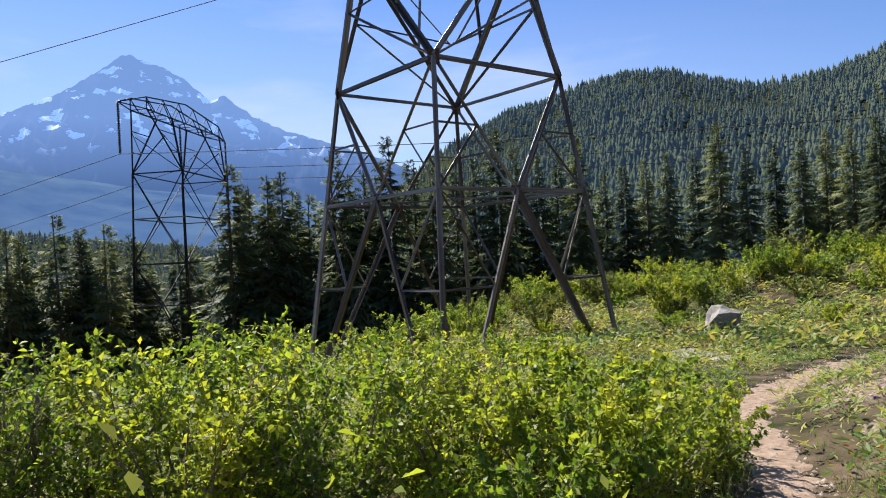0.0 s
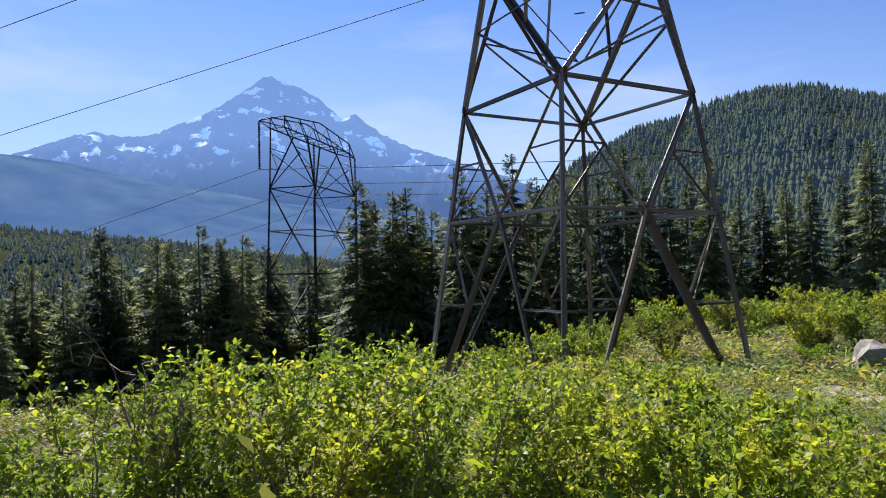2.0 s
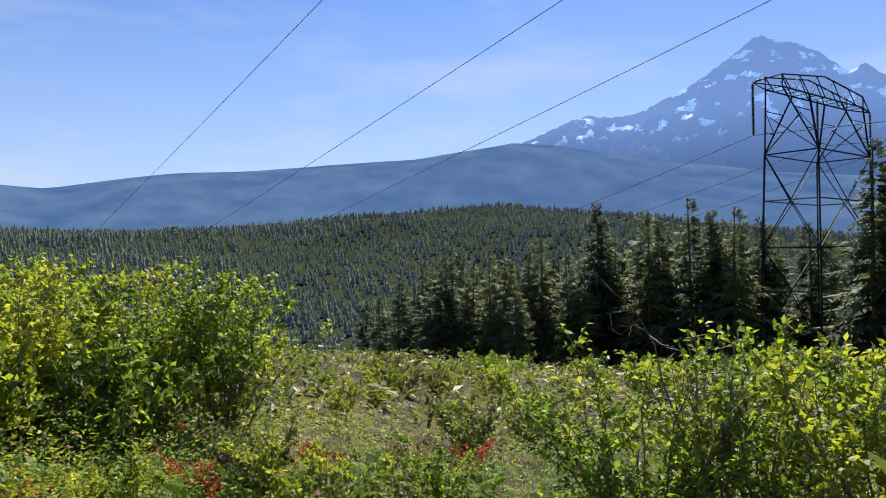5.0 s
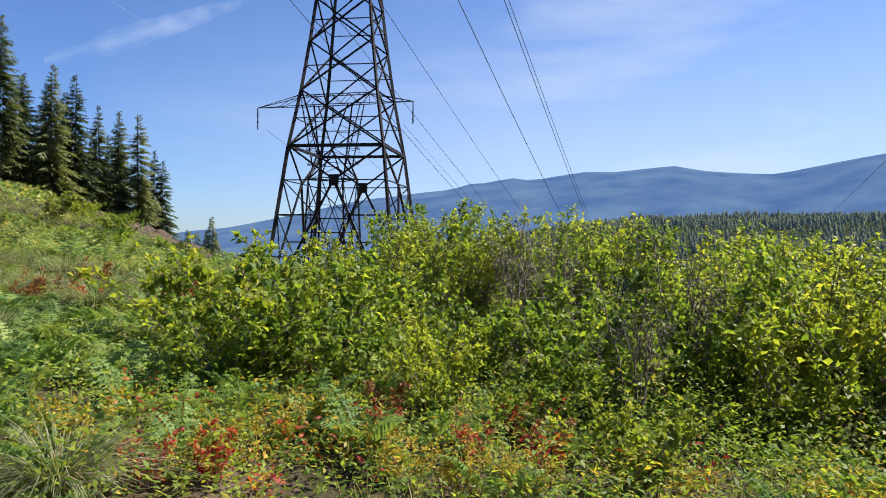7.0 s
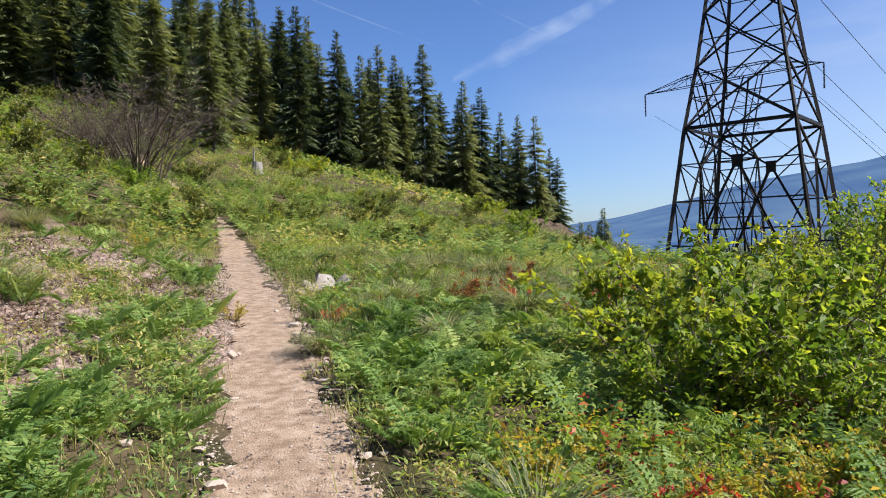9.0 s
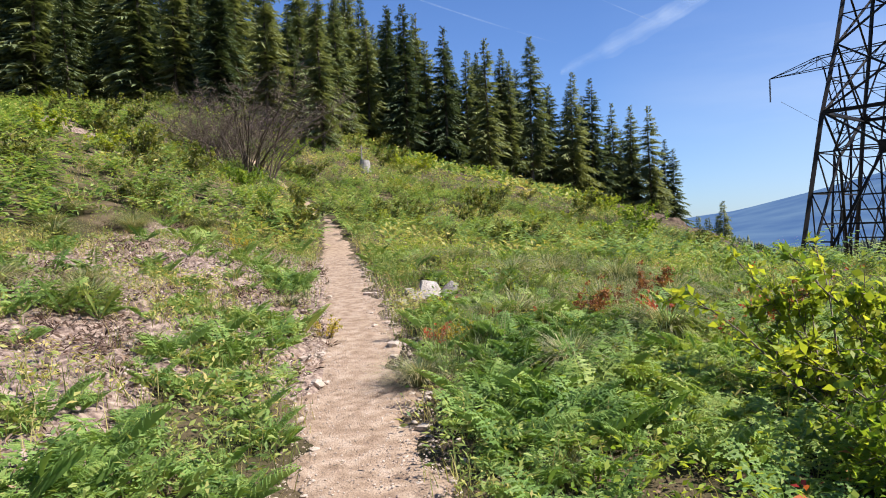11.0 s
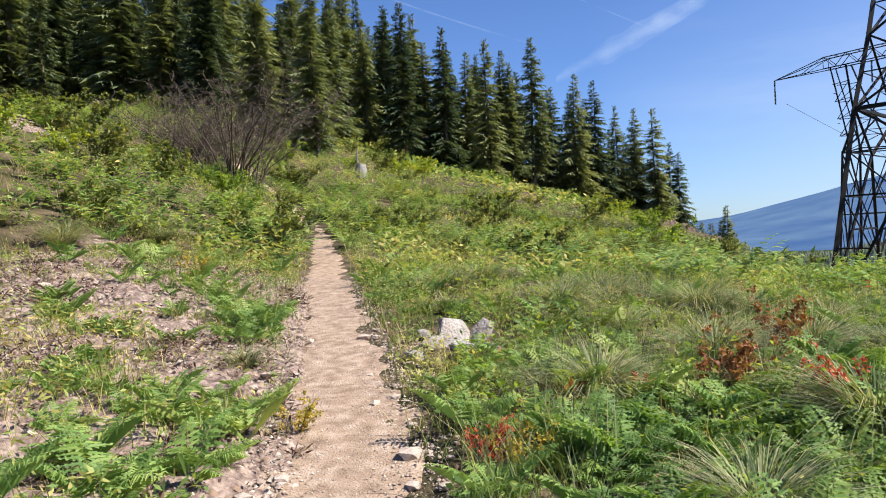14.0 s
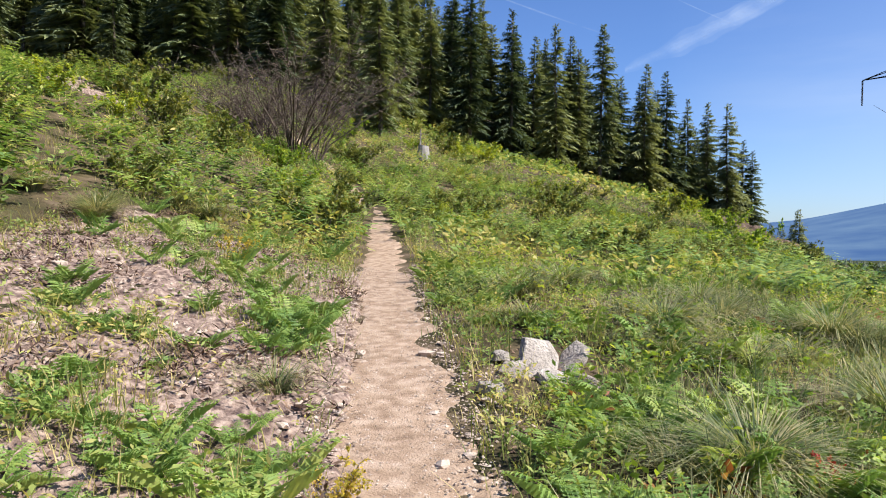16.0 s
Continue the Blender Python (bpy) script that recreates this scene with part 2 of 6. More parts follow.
def land(x, y):
    x, y = np.asarray(x, dtype=float), np.asarray(y, dtype=float)
    r, az = np.hypot(x, y), np.degrees(np.arctan2(x, y))
    az = np.where(az < -130, az + 360, az)
    az = np.minimum(az, 180)
    along = np.interp(y, [-120, -60, -30, 0, 28, 36, 46, 62, 100, 160], [-4.6, -3.9, -3.1, -1.1, 1.42, 2.9, 5.4, 9.2, 13.0, 14.5])
    axis = trail_x(np.minimum(y, 28)) - 0.31 * np.maximum(y - 28, 0)
    s = x - axis
    sr = np.maximum(s - 0.4, 0)
    bend = np.interp(y, [-20, 6, 36, 60, 90], [0.0016, 0.0016, 0.0042, 0.0040, 0.0020])
    down = 0.06 * sr + bend * np.minimum(sr, 38) ** 2 + 0.30 * np.maximum(sr - 38, 0)
    sl = np.maximum(-s - 0.5, 0)
    k = np.interp(y, [-20, 8, 14, 27, 60], [0.30, 0.20, 0.22, 0.46, 0.40])
    up = k * np.minimum(sl, 9.5) + 0.10 * np.clip(sl - 9.5, 0, 30) + 0.2 * np.clip(sl - 39.5, 0, 120)
    z = along - down + up
    z = z + 0.05 * bumps(x, y, 1.0) * smooth(0.3, 1.5, np.abs(s)) + 0.22 * bumps(x + 9, y, 6.0) * smooth(2, 8, np.abs(s)) - 0.05 * (1 - smooth(0.2, 0.7, np.abs(s)))
    z = z + 2.6 * np.exp(-((x - 37) ** 2 + (y + 47) ** 2) / 170.0)
    z = z + 2.9 * np.exp(-((x - 16) ** 2 + (y + 54) ** 2) / 160.0)
    drop = np.interp(az, [-14, -12, -9, -6, -3, 0, 3.5, 7, 10.5, 14, 24, 35, 50], [0, 0.8, 1.6, 2.1, 2.6, 3.0, 3.3, 3.6, 4.0, 4.3, 3.0, 1.5, 0])
    z = z - drop * np.clip((r - 18) / 44, 0, 1)
    r0 = np.interp(az, [-130, 15, 30, 60, 125, 140, 170], [150, 130, 80, 60, 55, 110, 150])
    w = smooth(r0, r0 + 140, r)
    z = z * (1 - w) + hills(az, r) * w
    return z + smooth(150, 500, r) * (6 * bumps(x, y, 90.0) + 10 * bumps(x + 200, y, 260.0)) * (1 - smooth(1200, 1500, r) * 0.6)


def ground_at(x, y):
    return float(land(x, y))


NR, NA = 210, 320
rad = np.concatenate([[0.0], 0.35 * (4950 / 0.35) ** (np.arange(NR) / (NR - 1))])
ang = np.arange(NA) / NA * 2 * np.pi
rr, aa = np.meshgrid(rad[1:], ang, indexing="ij")
gx, gy = rr * np.sin(aa), rr * np.cos(aa)
gv = np.concatenate([[[0, 0, ground_at(0, 0)]], np.stack([gx, gy, land(gx, gy)], -1).reshape(-1, 3)])
ii, jj = np.meshgrid(np.arange(NR - 1), np.arange(NA), indexing="ij")
i0 = 1 + ii * NA + jj
i1 = 1 + ii * NA + (jj + 1) % NA
gf = np.stack([i0, i0 + NA, i1 + NA, i1], -1).reshape(-1, 4)[:, ::-1]
gm = mesh_of("ground", gv, gf, GROUND, True)
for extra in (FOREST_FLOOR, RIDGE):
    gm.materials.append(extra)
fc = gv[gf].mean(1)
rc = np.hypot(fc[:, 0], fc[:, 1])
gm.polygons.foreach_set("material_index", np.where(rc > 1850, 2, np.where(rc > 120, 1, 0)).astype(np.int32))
tagged(new("ground", gm), "sloping mountainside ground of grass, soil and forest floor", "ground", kind="structure")

# the trail, a strip worn into the meadow
ty = np.arange(-46, 40, 0.1)
tu = np.linspace(-1, 1, 17)
tx = trail_x(ty)
tx = np.convolve(np.pad(tx, 13, mode="edge"), np.ones(27) / 27, "valid")
half = np.interp(ty, [-20, -6, 2, 5, 8, 12, 25], [0.46, 0.50, 0.58, 0.62, 0.66, 0.56, 0.44]) + 0.035 * np.sin(ty * 1.1) * np.sin(ty * 0.6 + 1)
py = np.repeat(ty[:, None], 17, 1)
rough = np.random.default_rng(3).normal(0, 1, (len(ty), 17))
px = tx[:, None] + half[:, None] * tu[None, :]
edge = smooth(0.45, 1.0, np.abs(tu[None, :]) + 0.22 * bumps(px + 7, py, 0.16) + 0.1 * bumps(px, py, 0.5))
pz = land(px, py) + 0.026 - 0.075 * edge + 0.006 * rough * (0.4 + edge)
pi, pj = np.meshgrid(np.arange(len(ty) - 1), np.arange(16), indexing="ij")
q = (pi * 17 + pj).reshape(-1)
tagged(new("trail", mesh_of("trail", np.stack([px, py, pz], -1).reshape(-1, 3), np.stack([q, q + 1, q + 18, q + 17], -1), DIRT, True)),
       "narrow pale dirt and gravel footpath", "path", kind="structure")
# ---- the snow-patched mountain ----
def mountain_mesh():
    na, nr = 400, 46
    az = np.linspace(82, 142, na)
    el = np.interp(az, [82, 91, 95.2, 97.2, 98.5, 100.8, 103, 105, 108, 109, 109.7, 110.9, 112, 113.6, 115.2, 115.8, 116.3, 117, 118.1, 120.5, 123.5, 128, 134, 142],
                   [5.0, 8.6, 10.4, 11.0, 10.7, 10.9, 11.9, 12.8, 14.7, 15.5, 15.7, 15.2, 14.9, 14.0, 12.6, 12.7, 13.0, 12.4, 11.6, 10.4, 9.5, 8.0, 5.5, 2.0])
    v = np.zeros((nr, na, 3))
    for i in range(nr):
        f = i / (nr - 1)
        r = 3600 + 1000 * f
        top = 4600 * np.tan(np.radians(el))
        rise = f ** 0.95
        z = -80 + (top + 80) * rise
        a = np.radians(az)
        for j in range(na):
            p = Vector((az[j] * 0.55, f * 3.2, 3.0))
            ridge = 1 - abs(noise.noise(p)) * 2
            fine = noise.fractal(Vector((az[j] * 1.6, f * 7, 8.0)), 1.0, 2.0, 4)
            z[j] += (ridge * 75 + fine * 40 - 40) * math.sin(math.pi * min(f, 0.93) / 0.93 * 0.5) * (1 - f ** 6) + fine * 13 * f
        v[i] = np.stack([r * np.sin(a), r * np.cos(a), z], -1)
    ii, jj = np.meshgrid(np.arange(nr - 1), np.arange(na - 1), indexing="ij")
    q = (ii * na + jj).reshape(-1)
    return mesh_of("mountain", v.reshape(-1, 3), np.stack([q, q + 1, q + na + 1, q + na], -1), MOUNTAIN, True)


MOUNTAIN = bpy.data.materials.new("mountain_rock_snow_and_haze")
MOUNTAIN.use_nodes = True
_n, _l = MOUNTAIN.node_tree.nodes, MOUNTAIN.node_tree.links
_b = _n["Principled BSDF"]
_tc, _mp, _no, _rp = _n.new("ShaderNodeTexCoord"), _n.new("ShaderNodeMapping"), _n.new("ShaderNodeTexNoise"), _n.new("ShaderNodeValToRGB")
_mp.inputs["Scale"].default_value = (0.008, 0.008, 0.013)
_no.inputs["Scale"].default_value, _no.inputs["Detail"].default_value = 1.0, 5.0
_rp.color_ramp.elements[0].position, _rp.color_ramp.elements[1].position = 0.575, 0.60
_sep, _hr = _n.new("ShaderNodeSeparateXYZ"), _n.new("ShaderNodeMapRange")
_hr.inputs[1].default_value, _hr.inputs[2].default_value = 620, 760
_mul, _mix, _mix2 = _n.new("ShaderNodeMath"), _n.new("ShaderNodeMixRGB"), _n.new("ShaderNodeMixRGB")
_mul.operation = "MULTIPLY"
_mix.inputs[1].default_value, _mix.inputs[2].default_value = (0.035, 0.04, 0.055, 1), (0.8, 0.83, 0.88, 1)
_l.new(_tc.outputs["Object"], _mp.inputs[0]), _l.new(_mp.outputs[0], _no.inputs[0]), _l.new(_no.outputs[0], _rp.inputs[0])
_l.new(_tc.outputs["Object"], _sep.inputs[0]), _l.new(_sep.outputs[2], _hr.inputs[0])
_l.new(_hr.outputs[0], _mul.inputs[0]), _l.new(_rp.outputs[0], _mul.inputs[1])
_l.new(_mul.outputs[0], _mix.inputs[0]), _l.new(_mix.outputs[0], _b.inputs["Base Color"])
_b.inputs["Roughness"].default_value, _b.inputs["Specular IOR Level"].default_value = 1.0, 0.0
# Haze painted over rock and snow as blue emission, paler with height.
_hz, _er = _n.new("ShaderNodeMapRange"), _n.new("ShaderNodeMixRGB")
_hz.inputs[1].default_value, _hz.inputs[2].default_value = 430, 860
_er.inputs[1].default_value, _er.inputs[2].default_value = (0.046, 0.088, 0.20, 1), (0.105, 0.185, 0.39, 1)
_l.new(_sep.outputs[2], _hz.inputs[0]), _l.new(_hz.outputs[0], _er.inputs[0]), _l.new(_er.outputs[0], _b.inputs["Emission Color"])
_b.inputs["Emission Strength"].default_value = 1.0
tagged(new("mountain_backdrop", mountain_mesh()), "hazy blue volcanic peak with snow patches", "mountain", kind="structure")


# ---- far woods ----
def far_woods(name, az0, az1, r0, r1, step, material, label, tall=(9, 23), keep=None, plump=1.0):
    rng = np.random.default_rng(len(name))
    pts = []
    r = r0
    while r < r1:
        st = step * (0.6 + 0.75 * r / r1)
        n = int(radians(az1 - az0) * r / st)
        a = az0 + (az1 - az0) * (np.arange(n) + rng.uniform(-1.1, 1.1, n)) / max(n, 1)
        q = r + rng.uniform(-1.3, 1.3, n) * st
        pts.append(np.stack([q * np.sin(np.radians(a)), q * np.cos(np.radians(a))], -1))
        r += st * 1.25
    p = np.concatenate(pts)
    if keep is not None:
        p = p[keep(p[:, 0], p[:, 1])]
    p = p[rng.random(len(p)) > 0.08]
    z = land(p[:, 0], p[:, 1])
    n, k = len(p), 5
    h = rng.uniform(*tall, n) * (0.85 + 0.2 * bumps(p[:, 0], p[:, 1], 40) + 0.22 * bumps(p[:, 0] + 300, p[:, 1], 110)) * rng.uniform(0.8, 1.25, n)
    w = h * rng.uniform(0.15, 0.21, n) * plump
    turn = rng.uniform(0, 6.28, n)
    V, F = [], []
    base = 0
    for lo, hi, ws in ((0.06, 0.55, 1.0), (0.34, 0.80, 0.72), (0.6, 1.0, 0.42)):
        a = turn[:, None] + np.arange(k)[None, :] / k * 2 * np.pi + ws
        rad_ = w[:, None] * ws * rng.uniform(0.75, 1.25, (n, k))
        ring = np.stack([p[:, :1] + rad_ * np.cos(a), p[:, 1:] + rad_ * np.sin(a), z[:, None] + h[:, None] * (lo + rng.uniform(-0.04, 0.04, (n, k)))], -1)
        tip = np.stack([p[:, 0], p[:, 1], z + h * hi], -1)[:, None, :]
        V.append(np.concatenate([ring, tip], 1).reshape(-1, 3))
        i = base + np.arange(n)[:, None] * (k + 1) + np.arange(k)[None, :]
        i2 = base + np.arange(n)[:, None] * (k + 1) + (np.arange(k)[None, :] + 1) % k
        it = base + np.arange(n)[:, None] * (k + 1) + k + 0 * np.arange(k)[None, :]
        F.append(np.stack([i, i2, it], -1).reshape(-1, 3))
        base += n * (k + 1)
    tagged(new(name, mesh_of(name, np.concatenate(V), np.concatenate(F), material)), label, "forest", kind="stuff")


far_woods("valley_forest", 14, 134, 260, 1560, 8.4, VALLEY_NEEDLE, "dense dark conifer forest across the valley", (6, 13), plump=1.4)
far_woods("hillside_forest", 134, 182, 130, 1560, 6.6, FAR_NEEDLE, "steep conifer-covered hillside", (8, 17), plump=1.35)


# ---- high streaks of cloud ----
STREAK = bpy.data.materials.new("emissive_ice_cloud")
STREAK.use_nodes = True
_n, _l = STREAK.node_tree.nodes, STREAK.node_tree.links
_n.remove(_n["Principled BSDF"])
_em, _tr, _mx, _no, _tc, _mr = (_n.new("ShaderNode" + k) for k in ("Emission", "BsdfTransparent", "MixShader", "TexNoise", "TexCoord", "MapRange"))
# The cloud's sunlit white is put in as emission of the ribbon itself.
_em.inputs[0].default_value, _em.inputs[1].default_value = (0.62, 0.72, 0.86, 1), 0.75
_no.inputs["Scale"].default_value, _no.inputs["Detail"].default_value = 0.006, 6.0
_mr.inputs[1].default_value, _mr.inputs[2].default_value, _mr.inputs[4].default_value = 0.3, 0.75, 0.11
_l.new(_tc.outputs["Object"], _no.inputs[0]), _l.new(_no.outputs[0], _mr.inputs[0]), _l.new(_mr.outputs[0], _mx.inputs[0])
_l.new(_tr.outputs[0], _mx.inputs[1]), _l.new(_em.outputs[0], _mx.inputs[2]), _l.new(_mx.outputs[0], _n["Material Output"].inputs[0])


def streak(name, ends, width, label):
    """A ribbon of cloud far off, from bearing and elevation to bearing and elevation, ragged and tapered."""
    (a0, e0), (a1, e1) = ends
    v, f, n = [], [], 40
    for i in range(n + 1):
        u = i / n
        w = width * math.sin(math.pi * min(0.97, u * 0.9 + 0.07)) * (0.8 + 0.5 * noise.noise(Vector((u * 9, width, 0))))
        for sg in (-1, 1):
            a, e = radians(a0 + (a1 - a0) * u), radians(e0 + (e1 - e0) * u + sg * w)
            v.append((4700 * math.sin(a) * math.cos(e), 4700 * math.cos(a) * math.cos(e), 4700 * math.sin(e)))
        if i < n:
            f.append((2 * i, 2 * i + 1, 2 * i + 3, 2 * i + 2))
    ob = tagged(new(name, mesh_of(name, v, f, STREAK)), label, "cloud", kind="structure")
    ob.visible_shadow = False


for k in (1.0, 0.62, 0.34):
    streak("cloud_streak", ((-13.7, 20.0), (2.2, 14.4)), 0.09 * k, "thin white vapour trail high in the blue sky")
    streak("cloud_streak", ((2.4, 12.2), (17.2, 18.3)), 1.1 * k, "broad faint streak of high cloud")
    streak("cloud_streak", ((2.6, 18.8), (10.4, 14.8)), 0.06 * k, "short thin vapour trail in the blue sky")
# ---- pylons ----
def bar_mesh(name, material, thick=0.12):
    """An L-shaped steel angle, one unit long and one wide."""
    t = thick
    sec = [(0, 0), (1, 0), (1, t), (t, t), (t, 1), (0, 1)]
    v = [(a - 0.3, b - 0.3, z) for z in (0, 1) for a, b in sec]
    bm = bmesh.new()
    vs = [bm.verts.new(c) for c in v]
    for i in range(6):
        j = (i + 1) % 6
        bm.faces.new((vs[i], vs[j], vs[6 + j], vs[6 + i]))
    bm.faces.new(vs[5::-1]), bm.faces.new(vs[6:])
    me = bpy.data.meshes.new(name)
    bm.to_mesh(me)
    bm.free()
    me.materials.append(material)
    return me


def bar(name, me, a, b, w, parent, spin=0.0):
    a, b = Vector(a), Vector(b)
    d = b - a
    ob = new(name, me)
    ob.matrix_basis = Matrix.Translation(a) @ d.to_track_quat("Z", "Y").to_matrix().to_4x4() @ pose(0, 0, 0, 0, 0, spin) @ Matrix.Diagonal((w, w, d.length, 1))
    ob.parent = parent
    return ob


def thing(name, x, y, z, label, category, group="", turn=0.0):
    ob = new(name)
    ob.matrix_basis = pose(x, y, z, 0, 0, turn)
    return tagged(ob, label, category, group)


def mid(a, b, f=0.5):
    return tuple(a[i] + (b[i] - a[i]) * f for i in range(3))


def square(half, z):
    """Corners at half a diagonal from the axis: front, right, back, left."""
    return [(0, -half, z), (half, 0, z), (0, half, z), (-half, 0, z)]


def plate(name, mat, p, w, h, parent, turn=0.0):
    bm = bmesh.new()
    bmesh.ops.create_cube(bm, size=1.0, matrix=Matrix.Translation(p) @ pose(0, 0, 0, 0, 0, turn) @ Matrix.Diagonal((w, 0.03, h, 1)))
    bmesh.ops.bevel(bm, geom=bm.edges[:], offset=0.008, segments=1, affect="EDGES")
    return part(name, bm, mat, parent)


def insulator(x, y, z, length, parent, lean=(0, 0)):
    bm = bmesh.new()
    n = int(length / 0.17)
    rings = []
    for i in range(n):
        for f, r in ((0.05, 0.05), (0.5, 0.16), (0.75, 0.15), (0.95, 0.05)):
            q = (i + f) / n
            rings.append([bm.verts.new((x + lean[0] * q + r * math.cos(k * math.pi / 4), y + lean[1] * q + r * math.sin(k * math.pi / 4), z - length * q)) for k in range(8)])
    for u, w in zip(rings, rings[1:]):
        for k in range(8):
            bm.faces.new((u[k], w[k], w[(k + 1) % 8], u[(k + 1) % 8]))
    return part("insulator", bm, GLASS, parent, "dark string of insulator discs")


def waist_pylon(x, y, turn, foot_z, k_z, k_half, foot_half, mats, label, sc=1.0, arm=13.0, top=11.0, feet=(0, 0, 0, 0), drops=None):
    """A four-legged pylon whose two upper frames open from the waist to a flat lattice crossarm."""
    leg_me, brace_me = mats
    z0 = ground_at(x, y) if foot_z is None else foot_z
    p = thing("pylon", x, y, z0, label, "pylon", "power line pylons", turn)
    kh = k_z - z0
    bh = kh * 0.605
    bhalf = k_half + (foot_half - k_half) * (1 - bh / kh)
    F, B, K = square(foot_half, 0), square(bhalf, bh), square(k_half, kh)
    F = [(a, b, c + feet[i]) for i, (a, b, c) in enumerate(F)]
    for i in range(4):
        j = (i + 1) % 4
        bar("leg", leg_me, F[i], B[i], 0.30 * sc, p, 45 + 90 * i)
        bar("leg", leg_me, B[i], K[i], 0.27 * sc, p, 45 + 90 * i)
        m = mid(B[i], B[j])
        bar("belt", brace_me, B[i], B[j], 0.17 * sc, p)
        bar("belt", brace_me, K[i], K[j], 0.19 * sc, p)
        bar("strut", leg_me, mid(F[i], F[j], 0.10), m, 0.23 * sc, p)
        bar("strut", leg_me, mid(F[i], F[j], 0.90), m, 0.23 * sc, p, 90)
        bar("brace", brace_me, m, K[i], 0.17 * sc, p)
        bar("brace", brace_me, m, K[j], 0.17 * sc, p, 90)
        for e, g in ((i, 0.30), (j, 0.70)):
            lo, hi = mid(F[e], B[e], 0.52), mid(mid(F[i], F[j], 0.1 if e == i else 0.9), m, 0.52)
            bar("brace", brace_me, lo, hi, 0.10 * sc, p)
            bar("brace", brace_me, hi, B[e], 0.10 * sc, p)
            lo, hi = mid(B[e], K[e], 0.5), mid(m, K[e], 0.5)
            bar("brace", brace_me, lo, hi, 0.09 * sc, p)
            bar("brace", brace_me, hi, B[e], 0.09 * sc, p)
        plate("gusset_plate", RUST, mid(m, m), 0.5 * sc, 0.5 * sc, p, 45 + 90 * i)
        plate("gusset_plate", RUST, K[i], 0.55 * sc, 0.7 * sc, p, 90 * i)
    bar("belt", brace_me, B[0], B[2], 0.09 * sc, p)
    bar("belt", brace_me, B[1], B[3], 0.09 * sc, p)
    # upper frames
    tz, tzz = kh + top, kh + top + 1.9 * sc
    for sx in (-1, 1):
        side = K[1] if sx > 0 else K[3]
        outer = [(sx * (k_half + 0.9 * sc), -0.9 * sc, tz), (sx * (k_half + 0.9 * sc), 0.9 * sc, tz)]
        inner = [(sx * (k_half - 1.6 * sc), -0.9 * sc, tz), (sx * (k_half - 1.6 * sc), 0.9 * sc, tz)]
        for e, o in enumerate(outer):
            joint = mid(K[0] if e == 0 else K[2], inner[e], 0.36)
            bar("leg", leg_me, side, joint, 0.27 * sc, p)
            bar("leg", leg_me, mid(side, joint, 0.45), o, 0.17 * sc, p)
            bar("leg", leg_me, K[0] if e == 0 else K[2], inner[e], 0.25 * sc, p)
            prev = None
            for f in (0.2, 0.4, 0.6, 0.8):
                u, v = mid(side, o, f), mid(K[0] if e == 0 else K[2], inner[e], f)
                bar("brace", brace_me, u, v, 0.10 * sc, p)
                if prev:
                    bar("brace", brace_me, prev, v, 0.09 * sc, p)
                else:
                    bar("brace", brace_me, side, v, 0.12 * sc, p)
                prev = u
        for f in (0.35, 0.7):
            bar("brace", brace_me, mid(side, outer[0], f), mid(side, outer[1], f), 0.09 * sc, p)
            bar("brace", brace_me, mid(K[0], inner[0], f), mid(K[2], inner[1], f), 0.09 * sc, p)
    # crossarm, a box lattice with pointed ends
    e0 = k_half + 2.0 * sc
    xs = np.linspace(-e0, e0, 9)
    for yy in (-0.9 * sc, 0.9 * sc):
        bar("chord", brace_me, (-e0, yy, tz), (e0, yy, tz), 0.15 * sc, p)
        bar("chord", brace_me, (-e0, yy, tzz), (e0, yy, tzz), 0.15 * sc, p)
        for i in range(8):
            a, b = (tz, tzz) if i % 2 else (tzz, tz)
            bar("brace", brace_me, (xs[i], yy, a), (xs[i + 1], yy, b), 0.09 * sc, p)
        for sx in (-1, 1):
            bar("chord", brace_me, (sx * e0, yy, tz), (sx * arm, 0, tz), 0.13 * sc, p)
            bar("chord", brace_me, (sx * e0, yy, tzz), (sx * arm, 0, tz), 0.13 * sc, p)
            bar("brace", brace_me, (sx * e0, yy, tz), (sx * e0, yy, tzz), 0.10 * sc, p)
            bar("brace", brace_me, (sx * (e0 * 0.55 + arm * 0.45), yy * 0.55, tz), (sx * e0, yy, tzz), 0.08 * sc, p)
    for i in range(9):
        bar("brace", brace_me, (xs[i], -0.9 * sc, tzz), (xs[i], 0.9 * sc, tzz), 0.08 * sc, p)
    for xi, ln in zip((-arm, 0, arm), drops or (4.2 * sc, 3.6 * sc, 4.2 * sc)):
        insulator(xi, 0, tz, ln, p)
    return p


